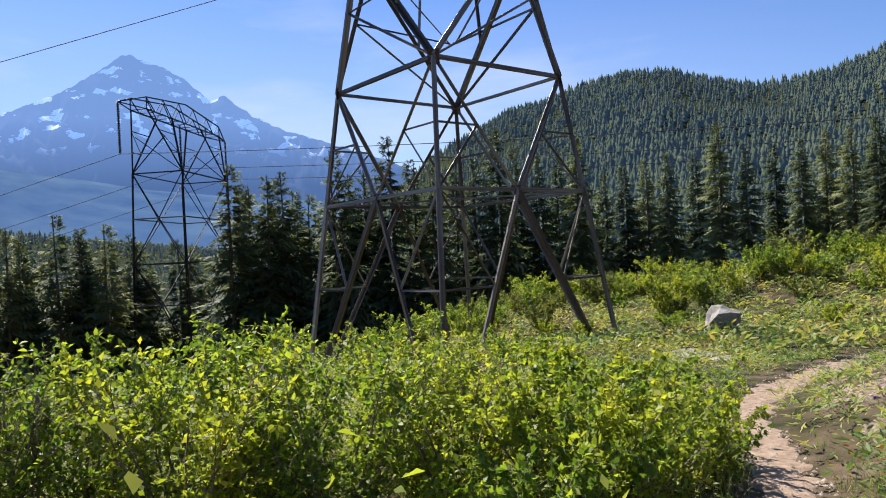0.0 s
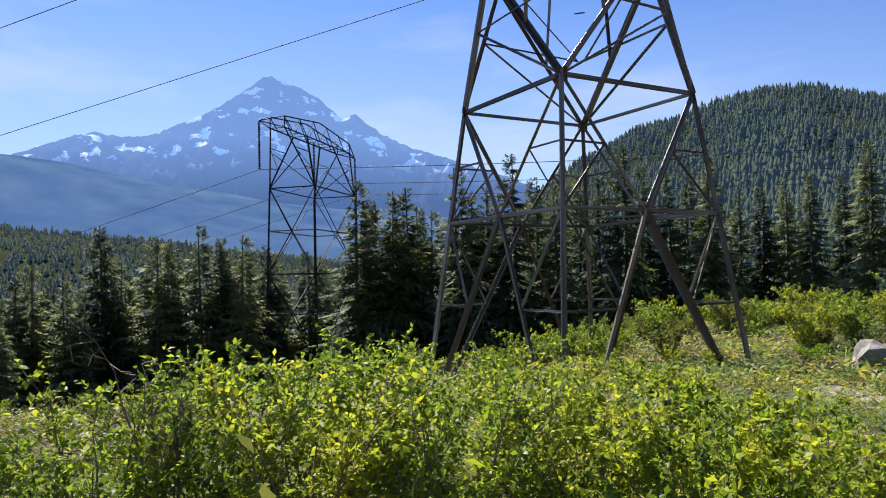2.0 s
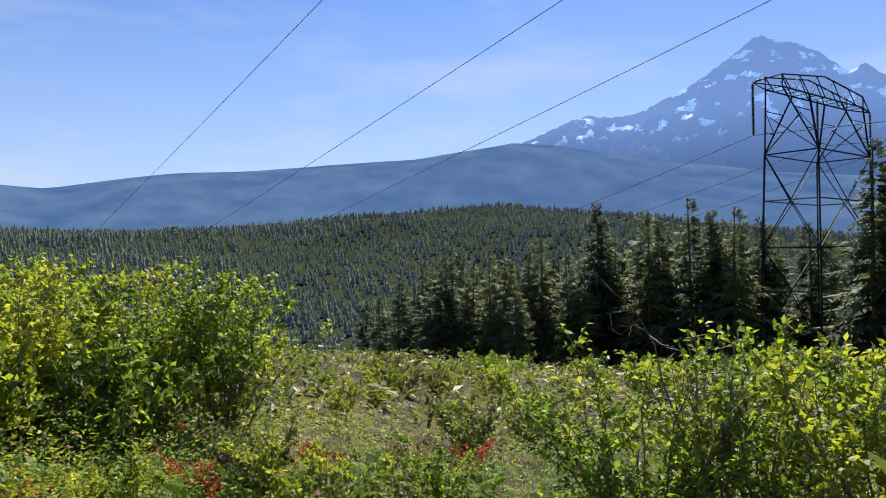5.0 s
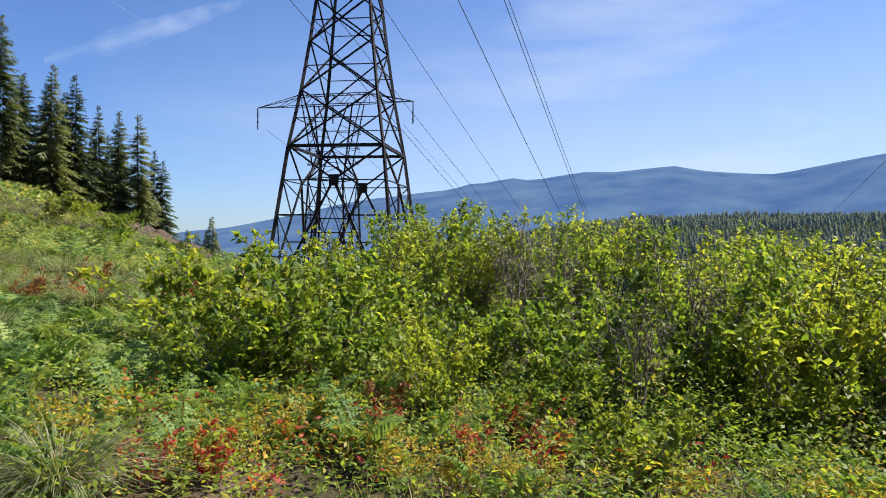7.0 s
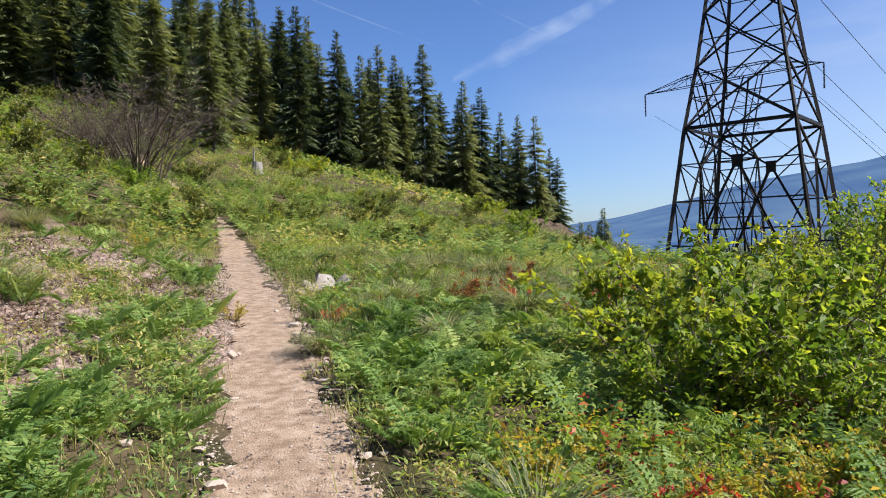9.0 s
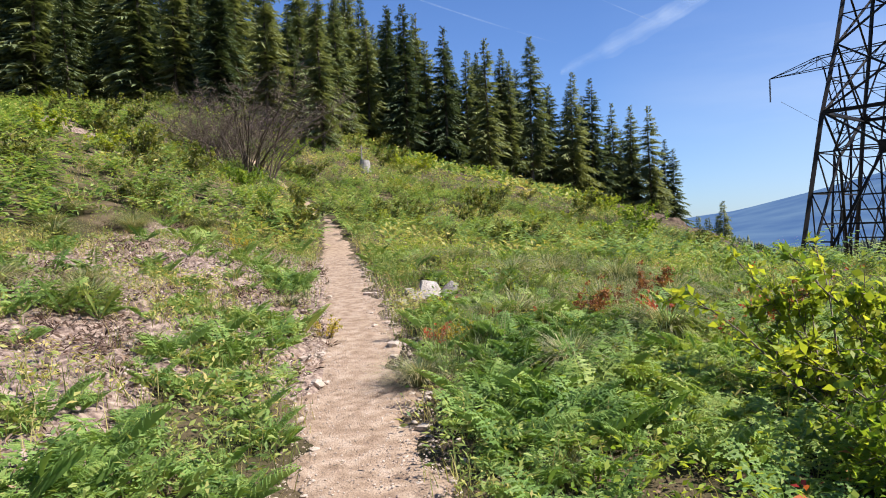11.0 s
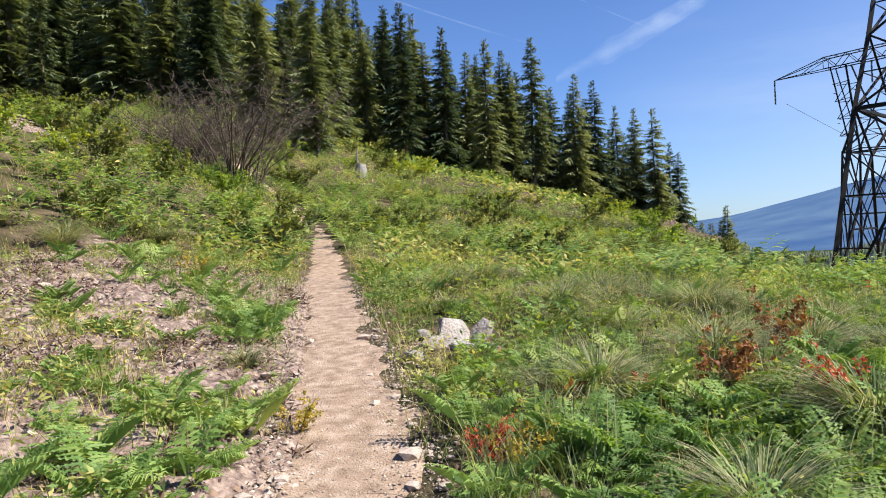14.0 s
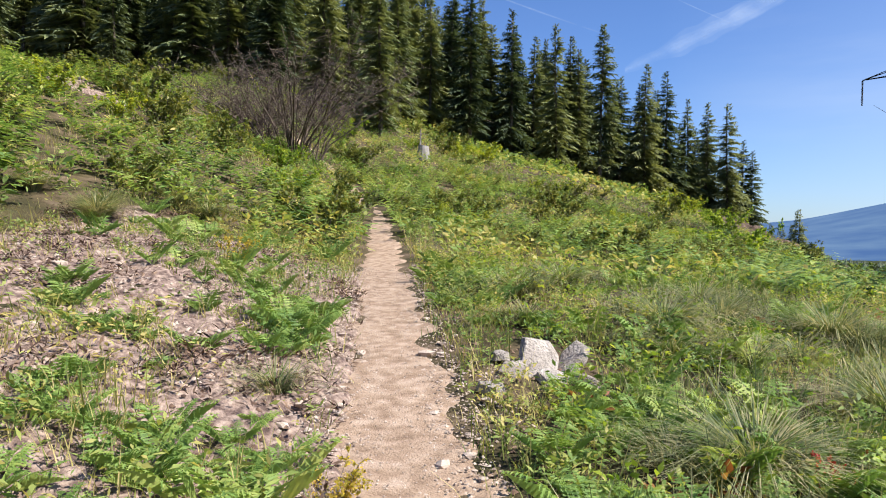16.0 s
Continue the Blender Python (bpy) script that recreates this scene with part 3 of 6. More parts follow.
def tapered_pylon(x, y, turn, z0, label):
    """A square pylon with crossed bracing that narrows steadily to three crossarms."""
    p = thing("pylon", x, y, z0, label, "pylon", "power line pylons", turn)
    leg_me, brace_me = DARK_LEG, DARK_BRACE

    def half(z):
        return np.interp(z, [0, 2.8, 9.95, 13.7, 17.6, 22, 34, 40], [4.25, 3.9, 3.06, 2.45, 1.95, 1.5, 0.85, 0.8])

    def ring(z):
        h = half(z)
        return [(-h, -h, z), (h, -h, z), (h, h, z), (-h, h, z)]

    # the body below the heavy belt: a knee plate in each of two faces, struts from it to the feet
    belt_z, knee_z, sub_z = 9.95, 7.8, 5.6
    A, M, S, B = ring(0), ring(knee_z), ring(sub_z), ring(belt_z)
    for i in range(4):
        j = (i + 1) % 4
        bar("leg", leg_me, A[i], B[i], 0.23, p, 90 * i)
        bar("belt", brace_me, B[i], B[j], 0.2, p)
        c = mid(M[i], M[j])
        bar("brace", brace_me, B[i], c, 0.12, p)
        bar("brace", brace_me, B[j], c, 0.12, p, 90)
        bar("strut", brace_me, c, mid(A[i], A[j], 0.06), 0.15, p)
        bar("strut", brace_me, c, mid(A[i], A[j], 0.94), 0.15, p, 90)
        bar("belt", brace_me, M[i], M[j], 0.07, p)
        for e, f in ((i, 0.06), (j, 0.94)):
            q = mid(c, mid(A[i], A[j], f), (knee_z - sub_z) / knee_z)
            w = mid(c, mid(A[i], A[j], f), 0.62)
            bar("brace", brace_me, S[e], q, 0.09, p)
            bar("brace", brace_me, M[e], q, 0.07, p)
            bar("brace", brace_me, mid(A[e], B[e], 0.3), w, 0.08, p)
            bar("brace", brace_me, S[e], w, 0.07, p)
        bar("brace", brace_me, mid(c, mid(A[i], A[j], 0.06), 0.5), mid(c, mid(A[i], A[j], 0.94), 0.5), 0.1, p)
        if i in (0, 2):
            plate("gusset_plate", DARKSTEEL, c, 0.62, 0.72, p, 90 * i)
    zs = [belt_z, 13.6, 16.8, 19.6, 22, 24.4, 26.8, 29.2, 31.6, 34, 37, 40]
    for a, b in zip(zs, zs[1:]):
        A, B = ring(a), ring(b)
        for i in range(4):
            j = (i + 1) % 4
            bar("leg", leg_me, A[i], B[i], 0.21 if a < 22 else 0.15, p, 90 * i)
            bar("brace", brace_me, A[i], B[j], 0.105 if a < 20 else 0.08, p)
            bar("brace", brace_me, A[j], B[i], 0.105 if a < 20 else 0.08, p, 90)
            if a < 20:
                bar("brace", brace_me, mid(A[i], B[i]), mid(A[j], B[j]), 0.06, p)
            if b in (22, 34, 40):
                bar("belt", brace_me, B[i], B[j], 0.11, p)
    for z, reach in ((24.4, 6.0), (29.2, 7.4), (34, 6.0)):
        h = half(z)
        for sx in (-1, 1):
            tip = (sx * reach, 0, z)
            for hy in (-h, h):
                bar("chord", brace_me, (sx * h, hy, z), tip, 0.14, p)
                bar("chord", brace_me, (sx * half(z + 2.4), hy, z + 2.4), tip, 0.12, p)
                bar("brace", brace_me, (sx * h, hy, z + 1.2), mid((sx * h, hy, z), tip, 0.45), 0.08, p)
            insulator(sx * reach, 0, z, 2.2, p)
    return p


def portal_pylon(x, y, turn, z0, waist, top, arm, label):
    """A pylon on a long body; at each end of the waist two chords part and carry a peaked lattice crossarm."""
    p = thing("pylon", x, y, z0, label, "pylon", "power line pylons", turn)
    leg_me, brace_me = DARK_LEG, DARK_BRACE

    def ring(z):
        c, w = np.interp(z, [0, waist], [6.6, 5.9]), np.interp(z, [0, waist], [3.3, 2.9])
        return [(-c, -w, z), (c, -w, z), (c, w, z), (-c, w, z)]

    zs = [0, waist * 0.3, waist * 0.52, waist * 0.76, waist]
    for n, (a, b) in enumerate(zip(zs, zs[1:])):
        A, B = ring(a), ring(b)
        for i in range(4):
            j = (i + 1) % 4
            bar("leg", leg_me, A[i], B[i], 0.16, p, 90 * i)
            bar("belt", brace_me if n % 2 else PALE_BRACE, B[i], B[j], 0.13, p)
            if n % 2:
                bar("brace", leg_me, mid(A[i], A[j]), B[i], 0.1, p)
                bar("brace", leg_me, mid(A[i], A[j]), B[j], 0.1, p, 90)
            else:
                bar("brace", leg_me, A[i], mid(B[i], B[j]), 0.1, p)
                bar("brace", leg_me, A[j], mid(B[i], B[j]), 0.1, p, 90)
    K, roof = ring(waist), top + 2.3
    for i, (cx, cy, cz) in enumerate(K):
        sx, sy = (1 if cx > 0 else -1), (1 if cy > 0 else -1)
        out_, in_ = (sx * 9.2, sy * 0.9, top), (sx * 3.6, sy * 0.9, top)
        bar("leg", leg_me, K[i], out_, 0.16, p)
        bar("leg", leg_me, K[i], in_, 0.18, p)
        for f in (0.35, 0.68):
            bar("brace", brace_me, mid(K[i], out_, f), mid(K[i], in_, f), 0.08, p)
        bar("brace", brace_me, mid(K[i], in_, 0.35), mid(K[i], out_, 0.68), 0.07, p)
        m = K[(i ^ 3)]
        bar("brace", brace_me, K[i], mid(m, (m[0] + sx * 2, sy * -0.9, top), 0.6), 0.09, p)
    xs = np.linspace(-9.2, 9.2, 11)
    rise = [top + (roof - top) * (1 - 0.45 * abs(v) / 9.2) for v in xs]
    for yy in (-0.9, 0.9):
        bar("chord", brace_me, (-9.2, yy, top), (9.2, yy, top), 0.13, p)
        for i in range(10):
            bar("chord", brace_me, (xs[i], yy, rise[i]), (xs[i + 1], yy, rise[i + 1]), 0.12, p)
            lo, hi = (top, rise[i + 1]) if i % 2 else (rise[i], top)
            bar("brace", brace_me, (xs[i], yy, lo), (xs[i + 1], yy, hi), 0.08, p)
        for sx in (-1, 1):
            bar("chord", brace_me, (sx * 9.2, yy, top), (sx * arm, 0, top), 0.11, p)
            bar("chord", brace_me, (sx * 9.2, yy, rise[0]), (sx * arm, 0, top), 0.11, p)
            bar("brace", brace_me, (sx * 9.2, yy, top), (sx * 9.2, yy, rise[0]), 0.09, p)
    for v in xs:
        bar("brace", brace_me, (v, -0.9, top), (v, 0.9, top), 0.07, p)
    for v in (-arm, 0, arm):
        insulator(v, 0, top, 5.2, p)
    return p


LEG, BRACE = bar_mesh("steel_leg", STEEL, 0.16), bar_mesh("steel_brace", STEEL, 0.2)
PALE_BRACE = bar_mesh("pale_brace", STEEL, 0.3)
DARK_LEG, DARK_BRACE = bar_mesh("dark_leg", DARKSTEEL, 0.3), bar_mesh("dark_brace", DARKSTEEL, 0.35)


def cable(name, a, b, sag, r=0.034, n=48):
    """A hanging conductor between two points."""
    pts = [Vector(a).lerp(Vector(b), i / n) - Vector((0, 0, 4 * sag * (i / n) * (1 - i / n))) for i in range(n + 1)]
    v, f = [], []
    side = (Vector(b) - Vector(a)).cross(Vector((0, 0, 1))).normalized()
    for i, q in enumerate(pts):
        for k in range(4):
            v.append(q + side * (r * math.cos(k * math.pi / 2)) + Vector((0, 0, r * math.sin(k * math.pi / 2))))
            if i < n:
                f.append((i * 4 + k, i * 4 + (k + 1) % 4, (i + 1) * 4 + (k + 1) % 4, (i + 1) * 4 + k))
    return tagged(new(name, mesh_of(name, v, f, WIRE)), "thin dark power line conductor hanging between pylons", "power cable", "power line conductors")


LINE = Vector((0.755, 0.656, 0))
ACROSS = Vector((0.656, -0.755, 0))
waist_pylon(26.7, -27.6, -48.6, -5.8, 9.75, 6.0, 8.5, (LEG, BRACE), "tall weathered steel lattice pylon standing in the meadow", top=20.4, drops=(1.6, 4.8, 6.2))
portal_pylon(81.6, -36.0, -48.6, -9.5, 21.0, 27.3, 13.2, "distant steel lattice pylon beside the dark conifers")
tapered_pylon(19.57, 44.12, -41.0, -3.4, "dark steel lattice pylon rising above the shrubs")
waist_pylon(48.4, 115.7, -47, -12, 11.2, 4.6, 6.0, (DARK_LEG, DARK_BRACE), "far steel lattice pylon seen through the nearer one", 0.9, arm=14.5, top=12.9)
for off, near_z in ((-13, 28.6), (0, 25.4), (13, 24.0)):
    for px_, py_, pz_, drop in ((26.7, -27.6, near_z, -54), (81.6, -36.0, 12.6, -60), (48.4, 115.7, 20.2, -55)):
        at = Vector((px_, py_, pz_)) + ACROSS * off
        cable("conductor", at, at + LINE * 330 + Vector((0, 0, drop)), 1.5 if pz_ > 22 else 6)
    at = Vector((81.6, -36.0, 12.6)) + ACROSS * off
    cable("conductor", at, at - LINE * 240 + Vector((0, 0, 8)), 5)
for h_, reach in ((24.4, 6.0), (29.2, 7.4), (34.0, 6.0)):
    for sg in (-1, 1):
        at = Vector((19.57, 44.12, -3.4 + h_ - 2.2)) + Vector((0.749, -0.663, 0)) * (sg * reach)
        cable("conductor", at, at + LINE * 330 + Vector((0, 0, -66)), 5)
        if h_ > 30:
            cable("conductor", at, at - LINE * 240 + Vector((0, 0, 45)), 4)
# ---- plants: makers ----
def leaf_quads(c, d, n, length, width, fold=0.25):
    """Leaves at points c along directions d, with face normals n: four corners each, folded a little."""
    d = d / (np.linalg.norm(d, axis=1, keepdims=True) + 1e-9)
    s = np.cross(d, n)
    s = s / (np.linalg.norm(s, axis=1, keepdims=True) + 1e-9)
    u = np.cross(s, d)
    length, width = np.asarray(length).reshape(-1, 1), np.asarray(width).reshape(-1, 1)
    v = np.stack([c, c + d * length * 0.45 + s * width * 0.5 + u * width * fold, c + d * length, c + d * length * 0.45 - s * width * 0.5 + u * width * fold], 1)
    f = np.arange(len(c) * 4).reshape(-1, 4)
    return v.reshape(-1, 3), f


def sticks(a, b, ra, rb):
    """Three-sided tapering twigs from points a to points b."""
    d = b - a
    d = d / (np.linalg.norm(d, axis=1, keepdims=True) + 1e-9)
    ref = np.where(np.abs(d[:, 2:3]) > 0.9, np.array([[1.0, 0, 0]]), np.array([[0, 0, 1.0]]))
    s = np.cross(d, ref)
    s = s / (np.linalg.norm(s, axis=1, keepdims=True) + 1e-9)
    u = np.cross(s, d)
    ra, rb = np.broadcast_to(np.asarray(ra, float).reshape(-1, 1), (len(a), 1)), np.broadcast_to(np.asarray(rb, float).reshape(-1, 1), (len(a), 1))
    v = []
    for p, r in ((a, ra), (b, rb)):
        for k in range(3):
            w = k * 2.0944
            v.append(p + r * (math.cos(w) * s + math.sin(w) * u))
    v = np.stack(v, 1).reshape(-1, 3)
    i = np.arange(len(a))[:, None] * 6
    f = np.concatenate([i + np.array([[k, (k + 1) % 3, 3 + (k + 1) % 3, 3 + k]]) for k in range(3)])
    return v, f


def joined(pairs):
    V, F, o = [], [], 0
    for v, f in pairs:
        V.append(v), F.append(f + o)
        o += len(v)
    return np.concatenate(V), np.concatenate(F)


def unit(v):
    return v / (np.linalg.norm(v, axis=-1, keepdims=True) + 1e-9)


def shrub_meshes(seed, height, spread, stems, leaf, dens, material, bare=False, twigs=True, each=8):
    """Arching stems with side twigs; leaves along the twigs."""
    g = np.random.default_rng(seed)
    wood, leaves, fine = [], [], []
    for _ in range(stems):
        a = g.uniform(0, 6.283)
        h = height * g.uniform(0.55, 1.0)
        out = spread * g.uniform(0.2, 1.0) * (0.6 + 0.4 * h / height)
        base = np.array([math.cos(a), math.sin(a), 0]) * g.uniform(0, 0.2) * spread
        n = 7
        f = np.linspace(0, 1, n)[:, None]
        bend = g.normal(0, 0.06, (n, 3)) * f
        pts = base + np.array([[math.cos(a), math.sin(a), 0]]) * out * f ** 1.25 + np.array([[0, 0, h]]) * (f * 1.12 - 0.12 * f ** 2) + bend * height * 0.35
        pts[0, 2] = -0.08
        rr = 0.011 * height ** 0.6 * (1 - 0.8 * np.linspace(0, 1, n))
        wood.append(sticks(pts[:-1], pts[1:], rr[:-1], rr[1:]))
        m = int(15 * height * dens)
        at = g.uniform(0.06 if not bare else 0.2, 1.0, m) ** 0.85
        idx = np.clip((at * (n - 1)).astype(int), 0, n - 2)
        fr = (at * (n - 1) - idx)[:, None]
        p0 = pts[idx] * (1 - fr) + pts[idx + 1] * fr
        dirs = unit(g.normal(0, 1, (m, 3)) + np.array([[math.cos(a) * 0.5, math.sin(a) * 0.5, 0.55]]))
        ln = height * g.uniform(0.10, 0.26, (m, 1)) * (1.15 - 0.6 * at[:, None])
        p1 = p0 + dirs * ln
        if twigs:
            wood.append(sticks(p0, p1, 0.005, 0.002))
        if bare:
            for _k in range(3):
                q0 = p0 + (p1 - p0) * g.uniform(0.3, 1, (m, 1))
                q1 = q0 + unit(dirs + g.normal(0, 0.6, (m, 3))) * ln * 0.6
                fine.append(sticks(q0, q1, 0.004, 0.0015))
        else:
            for _k in range(each):
                t = g.uniform(0.15, 1.05, (m, 1))
                c = p0 + (p1 - p0) * t
                d = unit(dirs * 0.5 + g.normal(0, 1, (m, 3)) + np.array([[0, 0, -0.1]]))
                nn = unit(g.normal(0, 0.55, (m, 3)) + np.array([[0, 0, 1.0]]))
                sz = leaf * g.uniform(0.6, 1.25, m)
                leaves.append(leaf_quads(c, d, nn, sz, sz * g.uniform(0.5, 0.7, m)))
    st = mesh_of("branchwork", *joined(wood), DARK_TWIG if bare and spread > 1 else TWIG)
    if fine:
        return st, mesh_of("crown", *joined(fine), st.materials[0])
    return st, (mesh_of("foliage", *joined(leaves), material) if leaves else None)


def shrub_at(meshes, x, y, scale, label, name="shrub", turn=0.0, category="shrub", group="shrubs of the meadow", squash=1.0):
    ob = new(name)
    ob.matrix_basis = pose(x, y, ground_at(x, y), 0, 0, turn) @ Matrix.Diagonal((scale, scale, scale * squash, 1))
    tagged(ob, label, category, group)
    child("branchwork", meshes[0], ob)
    if meshes[1]:
        child("crown" if meshes[1].name.startswith("crown") else "foliage", meshes[1], ob)
    return ob


def conifer_meshes(seed, height, width, bare=0.08, whorls=34, per=7, dry=0.0, form=0.75):
    """A trunk and drooping boughs with ragged side sprays."""
    g = np.random.default_rng(seed)
    n = 14
    f = np.linspace(0, 1, n)
    pts = np.stack([0.012 * height * np.sin(f * 3 + seed), 0.012 * height * np.cos(f * 2.3 + seed), f * height], -1)
    pts[0, 2] = -0.6
    r = 0.0125 * height * (1 - 0.93 * f) + 0.01
    v, q = [], []
    for i in range(n):
        for k in range(6):
            a = k * math.pi / 3
            v.append(pts[i] + r[i] * np.array([math.cos(a), math.sin(a), 0]))
            if i < n - 1:
                q.append((i * 6 + k, i * 6 + (k + 1) % 6, i * 6 + 6 + (k + 1) % 6, i * 6 + 6 + k))
    trunk = mesh_of("trunk", v, q, BARK, True)
    V, lower = [], []
    down = np.array([[0, 0, 1.0]])
    for w in range(whorls):
        z = bare + (0.985 - bare) * (w + g.uniform(-0.4, 0.4)) / (whorls - 1)
        reach0 = width * ((1 - z) / (1 - bare)) ** form * (0.55 + 0.45 * min(1, (z - bare) * 7 + 0.2)) + 0.12
        for b in range(per):
            reach = max(0.3, reach0 * g.uniform(0.45, 1.2))
            a = g.uniform(0, 6.283)
            zb = min(0.99, z + g.uniform(-1.3, 1.3) / whorls)
            rise = np.interp(z, [0, 0.5, 0.9, 1], [-0.40, -0.22, 0.2, 0.9]) + g.uniform(-0.15, 0.15)
            d = np.array([math.cos(a), math.sin(a), 0])
            s = np.array([-math.sin(a), math.cos(a), 0])
            m = 5
            t = np.linspace(0.12, 1, m + 1)[:, None]
            spine = np.array([0, 0, zb * height]) + d * reach * t + down * (reach * (rise * t - 0.2 * t ** 2 + 0.16 * t ** 4))
            if b == 0 and z < bare + 0.16 and dry:
                lower.append(sticks(spine[:-1], spine[1:], 0.025, 0.012))
                continue
            ln = (reach * 0.40 * (1.05 - 0.5 * t[:-1]) + 0.10) * g.uniform(0.65, 1.3, (m, 1))
            for sgn in (-1, 1):
                tip = spine[:-1] + s * sgn * ln * 0.72 + d * ln * 0.7 - down * ln * g.uniform(0.12, 0.8, (m, 1))
                V.append(np.stack([spine[:-1] - d * ln * 0.12, spine[:-1] + d * ln * 0.30, tip], 1).reshape(-1, 3))
            end = spine[-1] + d * 0.16 * reach - down[0] * 0.05 * reach
            V.append(np.array([spine[1] - s * 0.09 * reach, end, spine[1] + s * 0.09 * reach - down[0] * 0.1 * reach]))
    V = [np.concatenate(V)]
    F = [np.arange(len(V[0])).reshape(-1, 3)]
    crown = mesh_of("crown", np.concatenate(V), np.concatenate(F), NEEDLE)
    twigs = mesh_of("deadwood", *joined(lower), TWIG) if lower else None
    return trunk, crown, twigs


def conifer_at(kind, x, y, height, turn, label, name="conifer", group="conifers at the forest edge", z=None, slim=1.0):
    trunk, crown, twigs, h0 = kind
    k = height / h0
    ob = new(name)
    ob.matrix_basis = pose(x, y, ground_at(x, y) if z is None else z, 0, 0, turn) @ Matrix.Diagonal((k * slim, k * slim, k, 1))
    tagged(ob, label, "tree", group)
    child("trunk", trunk, ob)
    child("crown", crown, ob)
    if twigs:
        tagged(child("deadwood", twigs, ob), kind="stuff")
    return ob


def fern_arrays(seed, fronds=7, length=0.5, pairs=12, leaflets=4):
    """Broad fronds: each side leaf is a tapering blade edged with small leaflets."""
    g = np.random.default_rng(seed)
    V = []
    zup = np.array([0, 0, 1.0])
    for i in range(fronds):
        a = i / fronds * 6.283 + g.uniform(-0.4, 0.4)
        d = np.array([math.cos(a), math.sin(a), 0])
        s = np.array([-math.sin(a), math.cos(a), 0])
        L = length * g.uniform(0.65, 1.2)
        up, lean = g.uniform(0.7, 1.2), g.uniform(0.55, 0.95)
        twist = g.uniform(-0.35, 0.35)
        at = lambda t: d * L * lean * t + zup * L * (up * t * 1.15 - 0.6 * t ** 2.3)
        V.append(np.array([at(0.0), at(0.5) + s * 0.004, at(1.0)]))
        for t in np.linspace(0.28, 0.97, pairs):
            c, fwd = at(t), unit(at(t + 0.02) - at(t))
            w = (L * 0.33 * (1 - (t - 0.28) / 0.72) ** 0.85 + 0.012) * g.uniform(0.8, 1.12)
            br = 0.19 * L * 0.72 * 12 / pairs / 2.6 * (0.4 + 0.4 * w / (0.33 * L))
            for sg in (-1, 1):
                e = unit(s * sg + fwd * 0.42 + zup * (sg * twist - 0.12) + g.normal(0, 0.14, 3))
                tip, wide = c + e * w - zup * w * 0.16, c + e * w * 0.3
                if leaflets:
                    V.append(np.array([c, wide + fwd * br * 0.55, tip, c, tip, wide - fwd * br * 0.55]))
                    u = np.linspace(0.16, 0.86, leaflets)[:, None]
                    b0 = c + (tip - c) * u
                    pw = br * 1.5 * (1.08 - u * 0.85)
                    h = 0.36 * w / leaflets
                    for sh in (-1, 1):
                        V.append(np.stack([b0 - e * h, b0 + e * h, b0 + fwd * sh * pw + e * pw * 0.6], 1).reshape(-1, 3))
                else:
                    V.append(np.array([c, wide + fwd * br, tip, c, tip, wide - fwd * br]))
    v = np.concatenate(V)
    return v, np.arange(len(v)).reshape(-1, 3)


def fern_mesh(seed, fronds=7, length=0.5):
    return mesh_of("fern", *fern_arrays(seed, fronds, length, 15, 4), FERN)


def fern_bed(name, seed, n, box, keep, length, label):
    """Smaller ferns standing close, joined into one bed."""
    kinds = [fern_arrays(seed + i, 5, length, 10, 3)[0] for i in range(4)]
    x, y, g = scatter(seed, n, box, keep)
    z = footing(x, y)
    V = []
    for i in range(len(x)):
        a, k = g.uniform(0, 6.283), g.uniform(0.6, 1.2)
        c, s = math.cos(a) * k, math.sin(a) * k
        w = kinds[i % 4] @ np.array([[c, s, 0], [-s, c, 0], [0, 0, k]])
        V.append(w + np.array([x[i], y[i], z[i]]))
    v = np.concatenate(V)
    tagged(new(name, mesh_of(name, v, np.arange(len(v)).reshape(-1, 3), FERN)), label, "ferns", kind="stuff")


def fern_carpet(name, seed, n, box, keep, length, label, steps=8):
    """Many small ferns over the slope, joined: fronds with a few pairs of leaflets each."""
    x, y, g = scatter(seed, n, box, keep)
    k = len(x)
    z = land(x, y)
    V = []
    for fr in range(6):
        a = g.uniform(0, 6.283, k)
        d = np.stack([np.cos(a), np.sin(a), 0 * a], -1)
        s = np.stack([-np.sin(a), np.cos(a), 0 * a], -1)
        L = (length * g.uniform(0.6, 1.25, k))[:, None]
        up = g.uniform(0.7, 1.2, k)[:, None]
        for t in np.linspace(0.2, 0.98, steps):
            c = np.stack([x, y, z], -1) + d * L * 0.72 * t + np.array([[0, 0, 1.0]]) * L * (up * t * 1.25 - 0.6 * t ** 2.2)
            w = L * 0.38 * (1 - t) ** 0.8 * min(1, t * 4) + 0.012
            h = L * 0.3 / steps
            for sg in (-1, 1):
                e = s * sg + d * 0.4 - np.array([[0, 0, 0.2]])
                V.append(np.stack([c - d * h * 0.6, c + e * w, c + d * h * 1.8], 1))
    v = np.stack(V, 1).reshape(-1, 3)
    tagged(new(name, mesh_of(name, v, np.arange(len(v)).reshape(-1, 3), FERN)), label, "ferns", kind="stuff")


